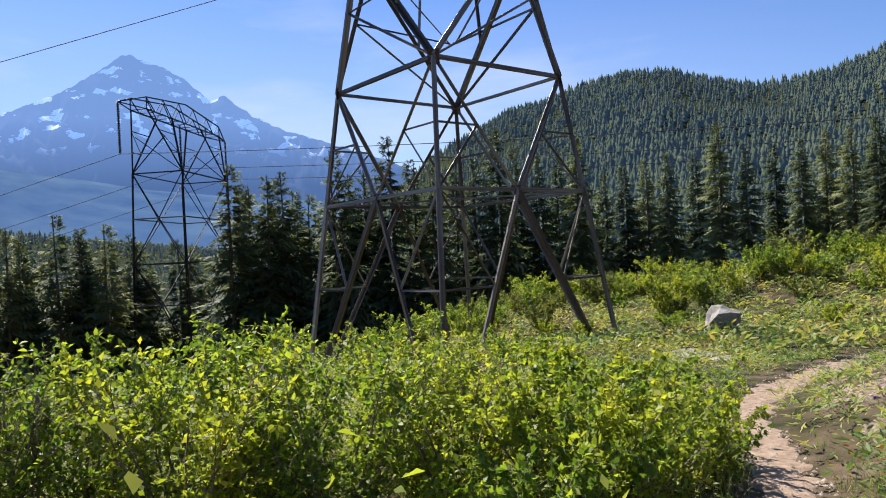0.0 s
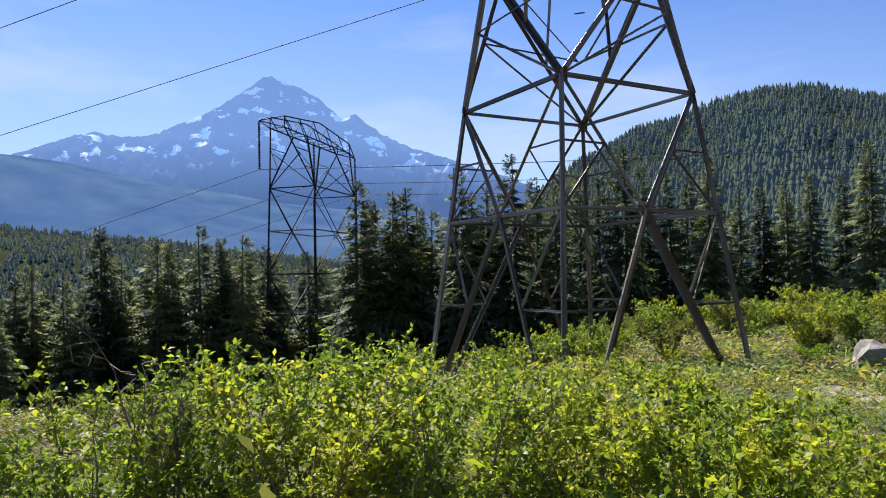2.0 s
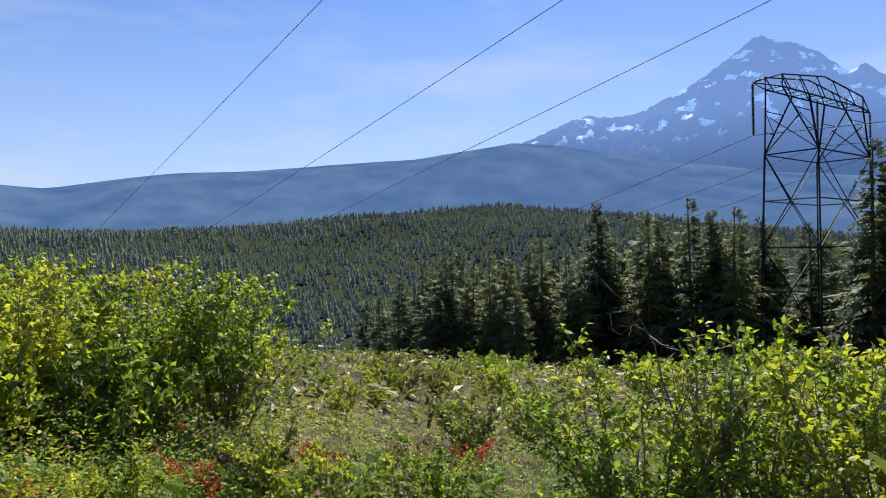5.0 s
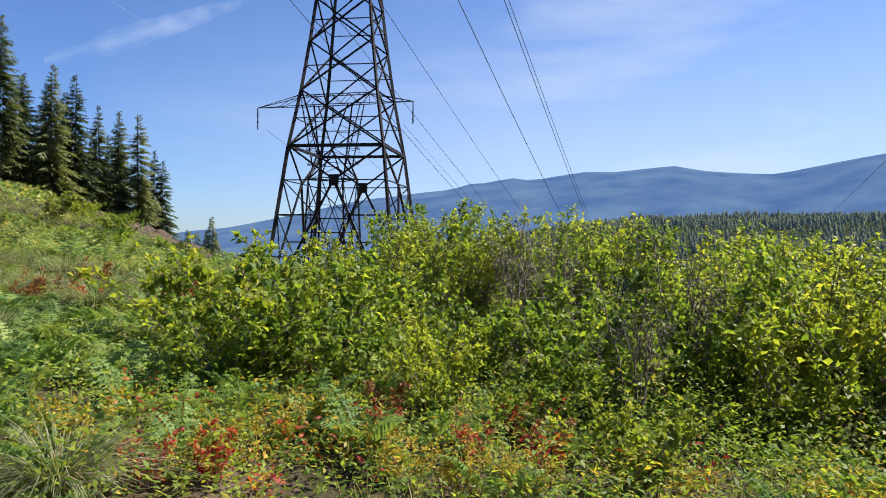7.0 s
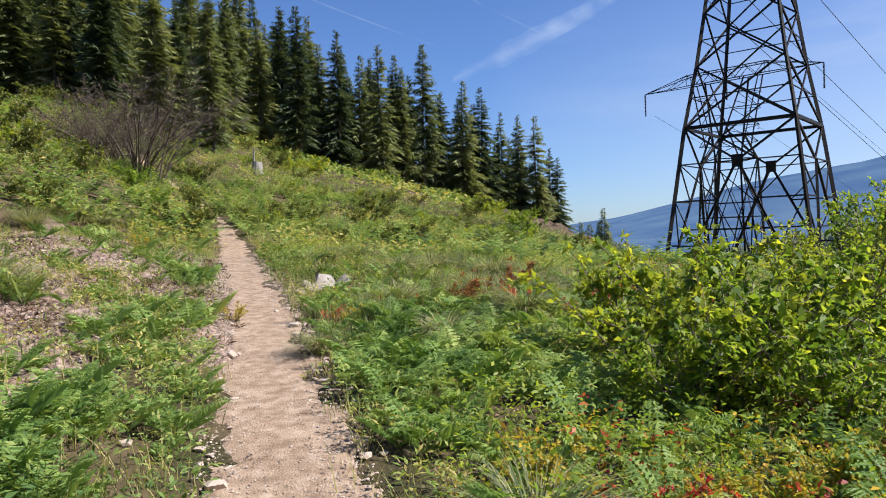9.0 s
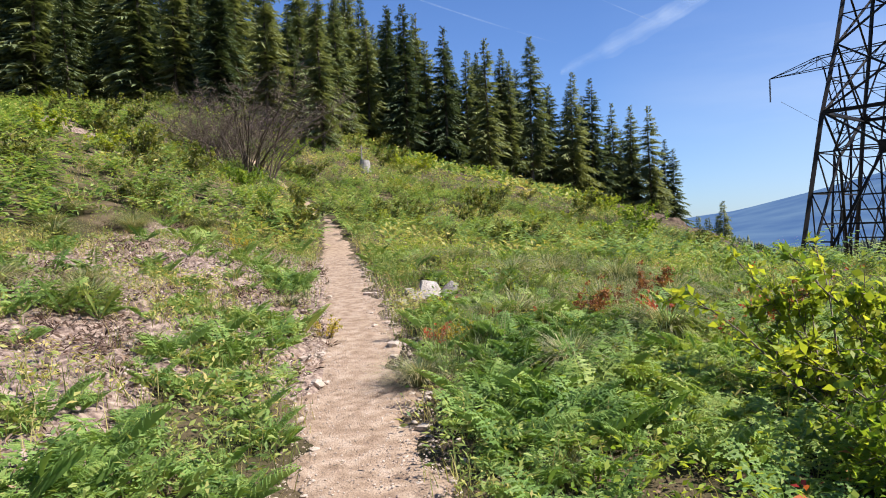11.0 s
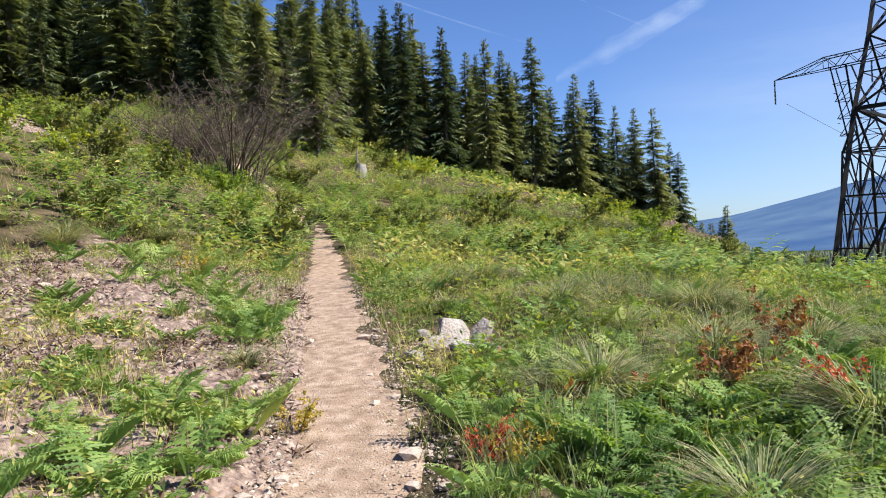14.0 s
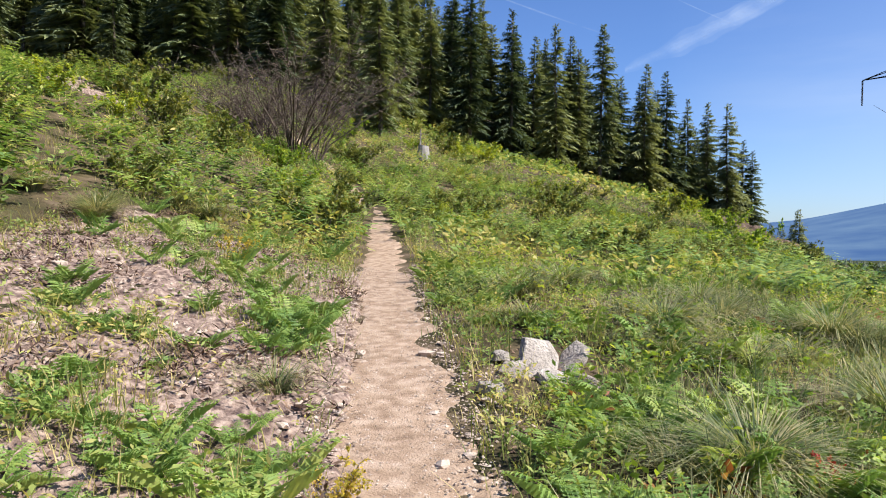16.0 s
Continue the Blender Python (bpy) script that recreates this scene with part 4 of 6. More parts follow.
def tuft_mesh(seed, blades=130, length=0.6, material=None, lean=0.5):
    g = np.random.default_rng(seed)
    a = g.uniform(0, 6.283, blades)
    rad0 = g.uniform(0, 0.12, blades) * length
    L = length * g.uniform(0.5, 1.1, blades)
    d = np.stack([np.cos(a), np.sin(a), 0 * a], -1)
    s = np.stack([-np.sin(a), np.cos(a), 0 * a], -1)
    k = g.uniform(0.45, 1.0, blades)[:, None] * lean
    w = 0.0042 * (length / 0.5) ** 0.5
    P = []
    for t in (0, 0.4, 0.75, 1.0):
        P.append(d * rad0[:, None] + d * L[:, None] * k * t ** 1.6 + np.array([[0, 0, 1.0]]) * L[:, None] * (t - k * 0.62 * t ** 2.2) - np.array([[0, 0, 0.03]]))
    V, F = [], []
    for i in range(3):
        wa, wb = w * (1 - 0.3 * i), w * (0.7 - 0.3 * i) + 0.0006
        V.append(np.stack([P[i] - s * wa, P[i] + s * wa, P[i + 1] + s * wb, P[i + 1] - s * wb], 1).reshape(-1, 3))
        F.append(np.arange(blades * 4).reshape(-1, 4) + i * blades * 4)
    return mesh_of("grass_tuft", np.concatenate(V), np.concatenate(F), material or TUFT_GRASS)


def scatter(seed, n, box, keep):
    g = np.random.default_rng(seed)
    x, y = g.uniform(box[0], box[1], n), g.uniform(box[2], box[3], n)
    k = keep(x, y, g)
    return x[k], y[k], g


def herbs(name, seed, n, box, keep, size, per, material, label, tall=0.25, category="undergrowth", slim=(0.35, 0.6)):
    """Low leafy plants over a stretch of ground, as one carpet."""
    x, y, g = scatter(seed, n, box, keep)
    m = len(x)
    z = footing(x, y)
    h = tall * g.uniform(0.35, 1.2, m) * (1 + 0.4 * bumps(x, y, 1.7))
    X, Y, Z, H = (np.repeat(q, per) for q in (x, y, z, h))
    k = m * per
    lev = g.uniform(0.05, 1, k) ** 0.7
    a = g.uniform(0, 6.283, k)
    r = H * 0.55 * g.uniform(0.1, 1, k)
    c = np.stack([X + r * np.cos(a), Y + r * np.sin(a), Z + H * lev], -1)
    d = np.stack([np.cos(a), np.sin(a), g.uniform(-0.25, 0.8, k)], -1) + g.normal(0, 0.3, (k, 3))
    nn = unit(g.normal(0, 0.5, (k, 3)) + np.array([[0, 0, 1.0]]))
    sz = size * g.uniform(0.55, 1.3, k)
    tagged(new(name, mesh_of(name, *leaf_quads(c, d, nn, sz, sz * g.uniform(*slim, k)), material)), label, category, kind="stuff")


def grass(name, seed, n, box, keep, length, per, material, label):
    x, y, g = scatter(seed, n, box, keep)
    m = len(x)
    z = footing(x, y)
    X, Y, Z = (np.repeat(q, per) for q in (x, y, z))
    k = m * per
    a = g.uniform(0, 6.283, k)
    L = length * g.uniform(0.4, 1.2, k) * np.repeat(g.uniform(0.6, 1.2, m), per)
    base = np.stack([X + g.normal(0, 0.06, k), Y + g.normal(0, 0.06, k), Z - 0.02], -1)
    lean = g.uniform(0.15, 0.85, k)
    tip = base + np.stack([np.cos(a) * L * lean, np.sin(a) * L * lean, L * (1.02 - 0.45 * lean)], -1)
    midp = base + (tip - base) * 0.5 + np.array([[0, 0, 1.0]]) * (L * 0.14 * lean)[:, None]
    s = np.stack([-np.sin(a), np.cos(a), 0 * a], -1) * (0.0022 + 0.0045 * L)[:, None]
    v = np.stack([base - s, base + s, midp + s * 0.7, tip, midp - s * 0.7], 1)
    i = np.arange(k)[:, None] * 5
    v = v.reshape(-1, 3)
    f1, f2 = i + np.array([[0, 1, 2]]), i + np.array([[0, 2, 4]])
    f3 = i + np.array([[4, 2, 3]])
    tagged(new(name, mesh_of(name, v, np.concatenate([f1, f2, f3]), material)), label, "grass", kind="stuff")


def rock_mesh(seed, sub=2, rough=0.28, flat=0.7, material=None):
    bm = bmesh.new()
    bmesh.ops.create_icosphere(bm, subdivisions=sub, radius=0.5)
    for v in bm.verts:
        n = noise.noise(v.co * 2.2 + Vector((seed, seed * 2.0, 3.0)))
        n2 = noise.noise(v.co * 6 + Vector((seed, 1.0, 3.0)))
        cut = max(abs(v.co.x), abs(v.co.y), abs(v.co.z)) / 0.5
        v.co *= (1 + rough * 2 * n + rough * 0.4 * n2) / (0.65 + 0.35 * cut)
        v.co.z *= flat
    me = bpy.data.meshes.new("rock")
    bm.to_mesh(me)
    bm.free()
    me.materials.append(material or STONE)
    return me


def slab_mesh(seed):
    """An angular broken slab."""
    g = random.Random(seed)
    bm = bmesh.new()
    n = 6
    pts = [(0.5 * g.uniform(0.7, 1.1) * math.cos(i / n * 6.283 + g.uniform(-0.25, 0.25)), 0.5 * g.uniform(0.7, 1.1) * math.sin(i / n * 6.283 + g.uniform(-0.25, 0.25))) for i in range(n)]
    lo = [bm.verts.new((a * 1.05, b * 1.05, -0.14 + g.uniform(-0.03, 0.03))) for a, b in pts]
    hi = [bm.verts.new((a * 0.9, b * 0.9, 0.14 + g.uniform(-0.05, 0.05))) for a, b in pts]
    bm.faces.new(lo[::-1]), bm.faces.new(hi)
    for i in range(n):
        j = (i + 1) % n
        bm.faces.new((lo[i], lo[j], hi[j], hi[i]))
    bmesh.ops.triangulate(bm, faces=bm.faces[:])
    bmesh.ops.bevel(bm, geom=bm.edges[:], offset=0.02, segments=1, affect="EDGES")
    for v in bm.verts:
        v.co += Vector((noise.noise(v.co * 5), noise.noise(v.co * 5 + Vector((3, 0, 0))), noise.noise(v.co * 5 + Vector((0, 7, 0))))) * 0.03
    me = bpy.data.meshes.new("stone_slab")
    bm.to_mesh(me)
    bm.free()
    me.materials.append(PALE_STONE)
    return me


def rock_at(me, x, y, size, label, turn=0.0, sink=0.25, tilt=0.0, name="rock", group="", stretch=(1, 1, 1)):
    ob = new(name, me)
    ob.matrix_basis = pose(x, y, float(footing(x, y)) + size * 0.35 * stretch[2] - size * sink, tilt, 0, turn) @ Matrix.Diagonal((size * stretch[0], size * stretch[1], size * stretch[2], 1))
    return tagged(ob, label, "rock", group)
# ---- plants: planting ----
rnd = random.Random(5)


def off_trail(x, y):
    return x - trail_x(y)


def worn_band(x, y):
    """The stretch of slope beside the trail that is thinly grown."""
    s = off_trail(x, y)
    band = smooth(-5.0, -3.6, s) * (1 - smooth(-0.5, -0.2, s)) * smooth(3.5, 5.5, y) * (1 - smooth(14.5, 17.5, y)) * (1 - smooth(-1.9, -1.2, s) * (1 - smooth(7.0, 8.6, y)))
    band = np.maximum(band, 0.9 * smooth(-3.0, -2.2, s) * (1 - smooth(-1.1, -0.7, s)) * smooth(-0.2, 0.3, bumps(x, y, 0.6)) * (1 - smooth(-8, -5, y)) * smooth(-18, -14, y))
    band = np.maximum(band, 1 - smooth(0.5, 1.1, np.hypot((x + 17.8) / 3.2, (y - 25.8) / 1.6)))
    return band


def footing(x, y):
    """The height of what one stands on: the land, or the loose soil over it."""
    return land(x, y) + np.maximum(0.10 * smooth(0.0, 0.5, worn_band(x, y)) - 0.07, 0.0)


def worn(x, y):
    """Where the slope lies bare: 1 bare, 0 overgrown."""
    return worn_band(x, y) * smooth(-0.15, 0.45, bumps(x * 1.0 + 3, y * 1.3, 0.7) + 0.6 * bumps(x, y, 0.28))


# bare soil beside the trail, a ragged skin on the slope
def soil_skin(y0, y1, s0, s1, name, label):
    ys, ss = np.arange(y0, y1, 0.065), np.arange(s0, s1, 0.065)
    Y, S = np.meshgrid(ys, ss, indexing="ij")
    X = trail_x(Y) + S
    wv = worn_band(X, Y)
    Z = land(X, Y) + 0.10 * smooth(0.0, 0.5, wv) - 0.07 + 0.022 * bumps(X, Y, 0.22) + 0.018 * bumps(X + 3, Y, 0.09) + np.random.default_rng(8).normal(0, 0.014, X.shape)
    n1 = len(ss)
    i, j = np.meshgrid(np.arange(len(ys) - 1), np.arange(n1 - 1), indexing="ij")
    q_ = (i * n1 + j).reshape(-1)
    keep_ = wv[:-1, :-1].reshape(-1) > 0.05
    q_ = q_[keep_]
    tagged(new(name, mesh_of(name, np.stack([X, Y, Z], -1).reshape(-1, 3), np.stack([q_, q_ + 1, q_ + n1 + 1, q_ + n1], -1), SOIL)), label, "soil", kind="structure")


soil_skin(1.0, 24, -5.2, 1.0, "bare_soil", "eroded pinkish bare soil on the slope beside the trail")
soil_skin(23.5, 28, -15, -6, "bare_soil", "pale bare patch of soil high on the slope")
soil_skin(-20, 1.0, -3.6, 1.0, "bare_soil", "crumbling bare soil bank beside the trail")

def soil_bank(x0, y0, turn, rx, ry, high, name, label):
    """A low crumbling bank of bare earth."""
    u, v = np.meshgrid(np.linspace(-1, 1, 61), np.linspace(-1, 1, 25), indexing="ij")
    a = radians(turn)
    X, Y = x0 + u * rx * math.cos(a) - v * ry * math.sin(a), y0 + u * rx * math.sin(a) + v * ry * math.cos(a)
    rim = 1 - smooth(0.3, 1.0, np.hypot(u, v) + 0.18 * bumps(X, Y, 0.5))
    Z = land(X, Y) - 0.12 + high * rim * (0.75 + 0.3 * bumps(X, Y, 0.35)) + np.random.default_rng(5).normal(0, 0.03, X.shape) * rim
    i, j = np.meshgrid(np.arange(60), np.arange(24), indexing="ij")
    q_ = (i * 25 + j).reshape(-1)
    tagged(new(name, mesh_of(name, np.stack([X, Y, Z], -1).reshape(-1, 3), np.stack([q_, q_ + 25, q_ + 26, q_ + 1], -1), BANK)), label, "soil", kind="structure")


soil_bank(13.6, 80.5, 20, 3.6, 1.3, 0.6, "soil_bank", "crumbling brown earth bank on the brow of the slope")
soil_bank(18.5, 83.0, 25, 3.0, 1.1, 0.5, "soil_bank", "crumbling brown earth bank on the brow of the slope")

# shrubs: a few built, then set out many times
BIG = [shrub_meshes(11 + i, 2.0, 1.2, 22, 0.072, 1.0, m, each=8) for i, m in enumerate((LEAF, LEAF, LEAF_YELLOW))]
LOW = [shrub_meshes(31 + i, 1.2, 0.95, 17, 0.074, 1.0, m, each=8) for i, m in enumerate((LEAF, LEAF_YELLOW, LEAF_DULL))]
BUSH = [shrub_meshes(41 + i, 1.0, 1.0, 15, 0.088, 1.0, m, twigs=False, each=9) for i, m in enumerate((LEAF_DULL, LEAF, LEAF_YELLOW))]
BARE = shrub_meshes(51, 2.0, 2.5, 44, 0.05, 0.7, TWIG, bare=True)
DRYTWIG = shrub_meshes(52, 1.9, 0.5, 5, 0.05, 0.5, TWIG, bare=True)
L_BIG = ("leafy green shrub, sunlit from behind, beside the trail", "leafy green shrub with slender upright stems", "yellow-green leafy shrub on the slope")
L_LOW = ("low dense green leafy shrub in the meadow", "low yellow-green shrub in the meadow", "low dull green shrub in the meadow")

# the thicket beside the trail: (x, y, height)
THICKET = [(1.5, 6.2, 0.9), (1.85, 6.4, 1.1), (2.1, 6.7, 1.3), (2.9, 7.2, 1.35), (1.7, 7.7, 1.3), (3.7, 8.0, 1.5),
           (4.7, 9.0, 1.75), (5.9, 9.2, 1.8), (7.2, 9.0, 1.9), (8.6, 8.9, 2.0), (10.0, 8.5, 2.1), (11.6, 8.2, 2.3), (6.6, 10.8, 2.0), (9.3, 10.6, 2.2),
           (5.5, 5.9, 1.35), (6.2, 5.0, 1.75), (7.0, 4.3, 1.95), (7.6, 3.4, 2.0), (8.3, 2.6, 2.05), (8.0, 5.6, 2.0), (9.4, 4.2, 2.1), (9.6, 6.2, 2.1), (10.9, 5.4, 2.2)]
NEAR = [(4.5, -1.7, 1.4), (4.9, -2.6, 1.55), (3.7, -2.9, 1.45), (3.3, -3.9, 1.45), (4.3, -4.1, 1.5), (2.9, -4.8, 1.3), (3.6, -5.3, 1.35), (2.35, -5.5, 1.15),
        (4.6, -5.6, 1.45), (5.6, -4.2, 1.6), (3.1, -6.6, 1.15), (4.2, -7.2, 1.2), (5.6, -6.6, 1.45), (6.7, -5.3, 1.55), (2.5, -6.5, 0.95), (3.2, -7.9, 1.05), (4.3, -8.6, 1.15), (3.5, -9.2, 0.9), (2.0, -5.6, 0.85), (1.95, -6.3, 0.8), (2.1, -4.6, 0.95), (2.05, -7.2, 0.75), (2.5, -7.9, 0.8)]
NEAR = [(x_, y_, h_ * 1.1) for x_, y_, h_ in NEAR]
FRONT = [(4.7, 5.7, 1.2), (4.0, 6.3, 1.1), (3.3, 5.8, 0.9), (5.2, 5.0, 1.25), (4.4, 4.9, 0.95), (5.9, 4.0, 1.35), (6.6, 3.2, 1.4), (3.7, 4.7, 0.65), (2.9, 5.2, 0.7), (2.3, 5.9, 0.9)]
for i, (x_, y_, h_) in enumerate(THICKET + NEAR + FRONT):
    k_ = (i + (i > 5)) % 3
    if h_ > 1.4:
        shrub_at(BIG[k_], x_, y_, h_ / 2.0, L_BIG[k_], turn=rnd.uniform(0, 360))
    else:
        shrub_at(LOW[(0, 1, 0)[k_]], x_, y_, h_ / 1.2, L_LOW[(0, 1, 0)[k_]], turn=rnd.uniform(0, 360))
for x_, y_, h_ in ((5.1, 6.9, 2.1), (5.6, 4.9, 2.0), (6.3, 7.6, 2.0), (4.4, 4.4, 1.6), (4.6, -2.2, 2.0)):
    shrub_at(DRYTWIG, x_, y_, h_ / 1.9, "tall leafless grey twigs standing among the shrubs", "twiggy_shrub", rnd.uniform(0, 360), "dead shrub", "bare twigs")
shrub_at(BARE, -13.2, 33.8, 2.4, "large brown leafless shrub on the slope above the trail", "bare_shrub", 40, "dead shrub", "", 0.9)
shrub_at(BARE, -15.4, 34.6, 1.7, "brown leafless shrub beside a larger one", "bare_shrub", 160, "dead shrub", "", 0.9)

# plants turning red, russet and gold
TURNED = [shrub_meshes(91, 0.8, 0.5, 9, 0.06, 1.0, RED_LEAF, twigs=False), shrub_meshes(92, 0.8, 0.65, 10, 0.06, 1.0, RUSSET, twigs=False), shrub_meshes(93, 0.8, 0.6, 11, 0.055, 1.1, GOLD, twigs=False)]
L_TURNED = ("small plant with bright red autumn leaves", "small bush with russet brown autumn leaves", "low golden yellow autumn plant")
for k_, x_, y_, h_ in ((0, -1.35, 9.2, 0.3), (1, 0.15, 10.6, 0.5), (1, 0.42, 10.9, 0.45), (0, 0.85, 10.4, 0.5), (0, 2.05, 10.7, 0.55), (0, 1.4, 9.8, 0.4), (1, 1.1, 12.4, 0.6), (1, 0.7, 11.4, 0.5), (1, 2.5, 11.3, 0.5), (0, -0.3, 10.4, 0.3),
                        (0, 0.62, 4.45, 0.36), (0, 0.95, 4.4, 0.38), (0, 1.0, 4.6, 0.3), (0, 2.25, 4.75, 0.34), (1, 2.1, 5.7, 0.4), (1, 2.5, 5.2, 0.4),
                        (2, 0.3, 4.95, 0.5), (2, 1.1, 4.75, 0.34), (2, 1.5, 4.8, 0.4), (2, 1.8, 5.0, 0.42), (2, 0.8, 4.5, 0.3), (2, 2.0, 4.4, 0.34), (0, 3.4, 4.7, 0.4), (0, 5.7, 1.9, 0.45), (0, 5.3, 1.6, 0.4), (0, 4.6, 1.4, 0.4), (0, 3.0, 3.9, 0.4), (0, 2.7, 4.3, 0.38), (1, 3.3, 4.2, 0.4), (2, 2.3, 3.8, 0.4), (2, 2.6, 3.6, 0.4), (2, 2.0, 4.0, 0.4), (2, 3.6, 3.2, 0.36), (2, 4.4, 2.4, 0.4), (2, -0.15, 4.75, 0.25), (2, -1.15, 9.1, 0.34), (2, -2.6, 9.8, 0.3), (2, -5.6, 14.6, 0.5)):
    shrub_at(TURNED[k_], x_, y_, h_ / (0.8, 0.75, 0.8)[k_] * 0.85, L_TURNED[k_], "autumn_plant", rnd.uniform(0, 360), "plant", "plants turned in autumn")

# the boulder field and slope: bushes
count = 0
while count < 140:
    x_, y_ = rnd.uniform(-45, 40), rnd.uniform(13, 88)
    s_ = off_trail(x_, min(y_, 28)) + 0.31 * max(y_ - 28, 0)
    if -1.2 < off_trail(x_, y_) < 1.2 or s_ < -34 or s_ > 34 or (y_ < 22 and abs(s_) < 4.5) or bumps(x_, y_, 5.0) < -0.35 or math.hypot(x_ - 19.6, y_ - 44.1) < 5:
        continue
    k_ = rnd.choice((0, 0, 1, 2))
    h_ = rnd.uniform(0.5, 1.35) * (1.25 if y_ > 34 else 0.85)
    shrub_at(BUSH[k_], x_, y_, h_, ("dull green bush on the hillside", "green bush on the hillside", "yellowing bush on the hillside")[k_], "bush", rnd.uniform(0, 360), "bush", "bushes on the hillside", 0.9)
    count += 1
for i in range(64):
    y_ = rnd.uniform(19, 46)
    x_ = float(trail_x(min(y_, 28))) - 0.31 * max(y_ - 28, 0) + rnd.uniform(1.5, 24)
    h_ = rnd.uniform(0.35, 0.8)
    k_ = (0, 0, 1, 2)[i % 4]
    shrub_at(LOW[(2, 2, 0, 1)[i % 4]] if i % 2 else BUSH[k_], x_, y_, h_, ("low dull green bush on the open slope", "low dull green bush on the open slope", "low green bush on the open slope", "low yellowing bush on the open slope")[i % 4], "bush", rnd.uniform(0, 360), "bush", "bushes on the hillside", 0.9)
for x_, y_, h_ in ((-6.3, 19.2, 1.1), (-9.2, 17.9, 0.8), (-13.6, 25.6, 1.35), (-11.9, 26.2, 1.3), (-15.2, 26.6, 1.4), (-16.6, 27.4, 1.3), (-6.6, 27.5, 0.9), (-5.2, 29.0, 1.2), (-2.8, 32.0, 1.2), (-9.9, 30.5, 0.9)):
    shrub_at(BUSH[0], x_, y_, h_, "rounded green bush beside the trail", "bush", rnd.uniform(0, 360), "bush", "bushes on the hillside", 0.95)
count = 0
while count < 70:
    x_, y_ = rnd.uniform(-8, 62), rnd.uniform(-75, -8)
    s_ = off_trail(x_, y_)
    d_ = math.hypot(x_, y_)
    if -1.3 < s_ < 1.3 or d_ < 13 or s_ < -30 or s_ > 45 or (d_ < 34 and rnd.random() < 0.75) or (math.hypot(x_ - 26.7, y_ + 27.6) < 9.5 and rnd.random() < 0.6):
        continue
    k_ = rnd.choice((0, 1, 1, 2))
    h_ = rnd.uniform(0.7, 1.5) * (1.5 if d_ > 42 else 0.75)
    shrub_at(BUSH[k_], x_, y_, h_, ("dull green bush below the forest", "fresh green bush below the forest", "yellowing bush below the forest")[k_], "bush", rnd.uniform(0, 360), "bush", "bushes below the forest")
    count += 1
for i in range(46):
    if i < 26:
        az_, d_, h_ = 131 + i * 0.85 + rnd.uniform(-0.6, 0.6), rnd.uniform(46, 62), rnd.uniform(1.7, 2.7)
    elif i < 40:
        az_, d_, h_ = 151 + (i - 26) * 1.15 + rnd.uniform(-0.5, 0.5), rnd.uniform(42, 58), rnd.uniform(1.7, 2.8)
    else:
        az_, d_, h_ = 120 + (i - 40) * 2.2 + rnd.uniform(-0.6, 0.6), rnd.uniform(46, 54), rnd.uniform(2.0, 3.0)
    x_, y_ = d_ * math.sin(radians(az_)), d_ * math.cos(radians(az_))
    shrub_at(LOW[(0, 0, 2, 1)[i % 4]], x_, y_, h_ / 1.2, ("tall leafy green bush before the dark forest", "tall leafy green bush before the dark forest", "tall dull green bush before the dark forest", "tall yellow-green bush before the dark forest")[i % 4],
             "bush", rnd.uniform(0, 360), "bush", "bushes below the forest")
count = 0
while count < 34:
    x_, y_ = rnd.uniform(10, 38), rnd.uniform(-16, 16)
    if bumps(x_, y_, 4.0) < -0.2 or math.hypot(x_, y_) < 12:
        continue
    k_ = rnd.choice((0, 1, 2))
    shrub_at(BUSH[k_], x_, y_, rnd.uniform(0.5, 1.2), ("dull green bush at the brink of the valley", "green bush at the brink of the valley", "yellowing bush at the brink of the valley")[k_], "bush", rnd.uniform(0, 360), "bush", "bushes at the brink")
    count += 1

# conifers
KINDS = []
for i, (w_, b_, d_, f_) in enumerate(((0.185, 0.05, 0, 0.72), (0.165, 0.10, 1, 0.66), (0.21, 0.03, 0, 0.8), (0.145, 0.16, 1, 0.6), (0.17, 0.26, 1, 0.7))):
    KINDS.append((*conifer_meshes(61 + i, 18.0, 18.0 * w_, b_, 48, 8, d_, f_), 18.0))
L_CON = ("tall dark green conifer at the forest edge", "narrow dark green conifer with dead lower branches", "broad full dark green conifer")


def grove(rows, group, second=False, slim=1.0, lift=0.0, side=1):
    """Rows of bearing, distance and height of the top."""
    for az_, d_, top_ in rows:
        a_ = radians(az_)
        top_ = top_ + lift
        x_, y_ = d_ * math.sin(a_), d_ * math.cos(a_)
        z_ = ground_at(x_, y_)
        h_ = max(5.0, top_ - z_)
        i_ = rnd.choice((0, 1, 2, 3, 0, 2))
        for lo_, hi_ in ((0.5, 3.0), (2.0, 6.0)) if second else ():
            b_ = radians(az_ + side * rnd.uniform(0.3, 1.5))
            e_ = d_ + rnd.uniform(5, 12)
            u_, v_ = e_ * math.sin(b_), e_ * math.cos(b_)
            conifer_at(KINDS[rnd.choice((0, 1, 3, 4))], u_, v_, max(5.0, top_ - rnd.uniform(lo_, hi_) - ground_at(u_, v_)), rnd.uniform(0, 360), L_CON[0], group=group, slim=slim)
        conifer_at(KINDS[i_], x_, y_, h_, rnd.uniform(0, 360), L_CON[min(i_, 2)] if i_ != 3 else L_CON[1], group=group, slim=slim)


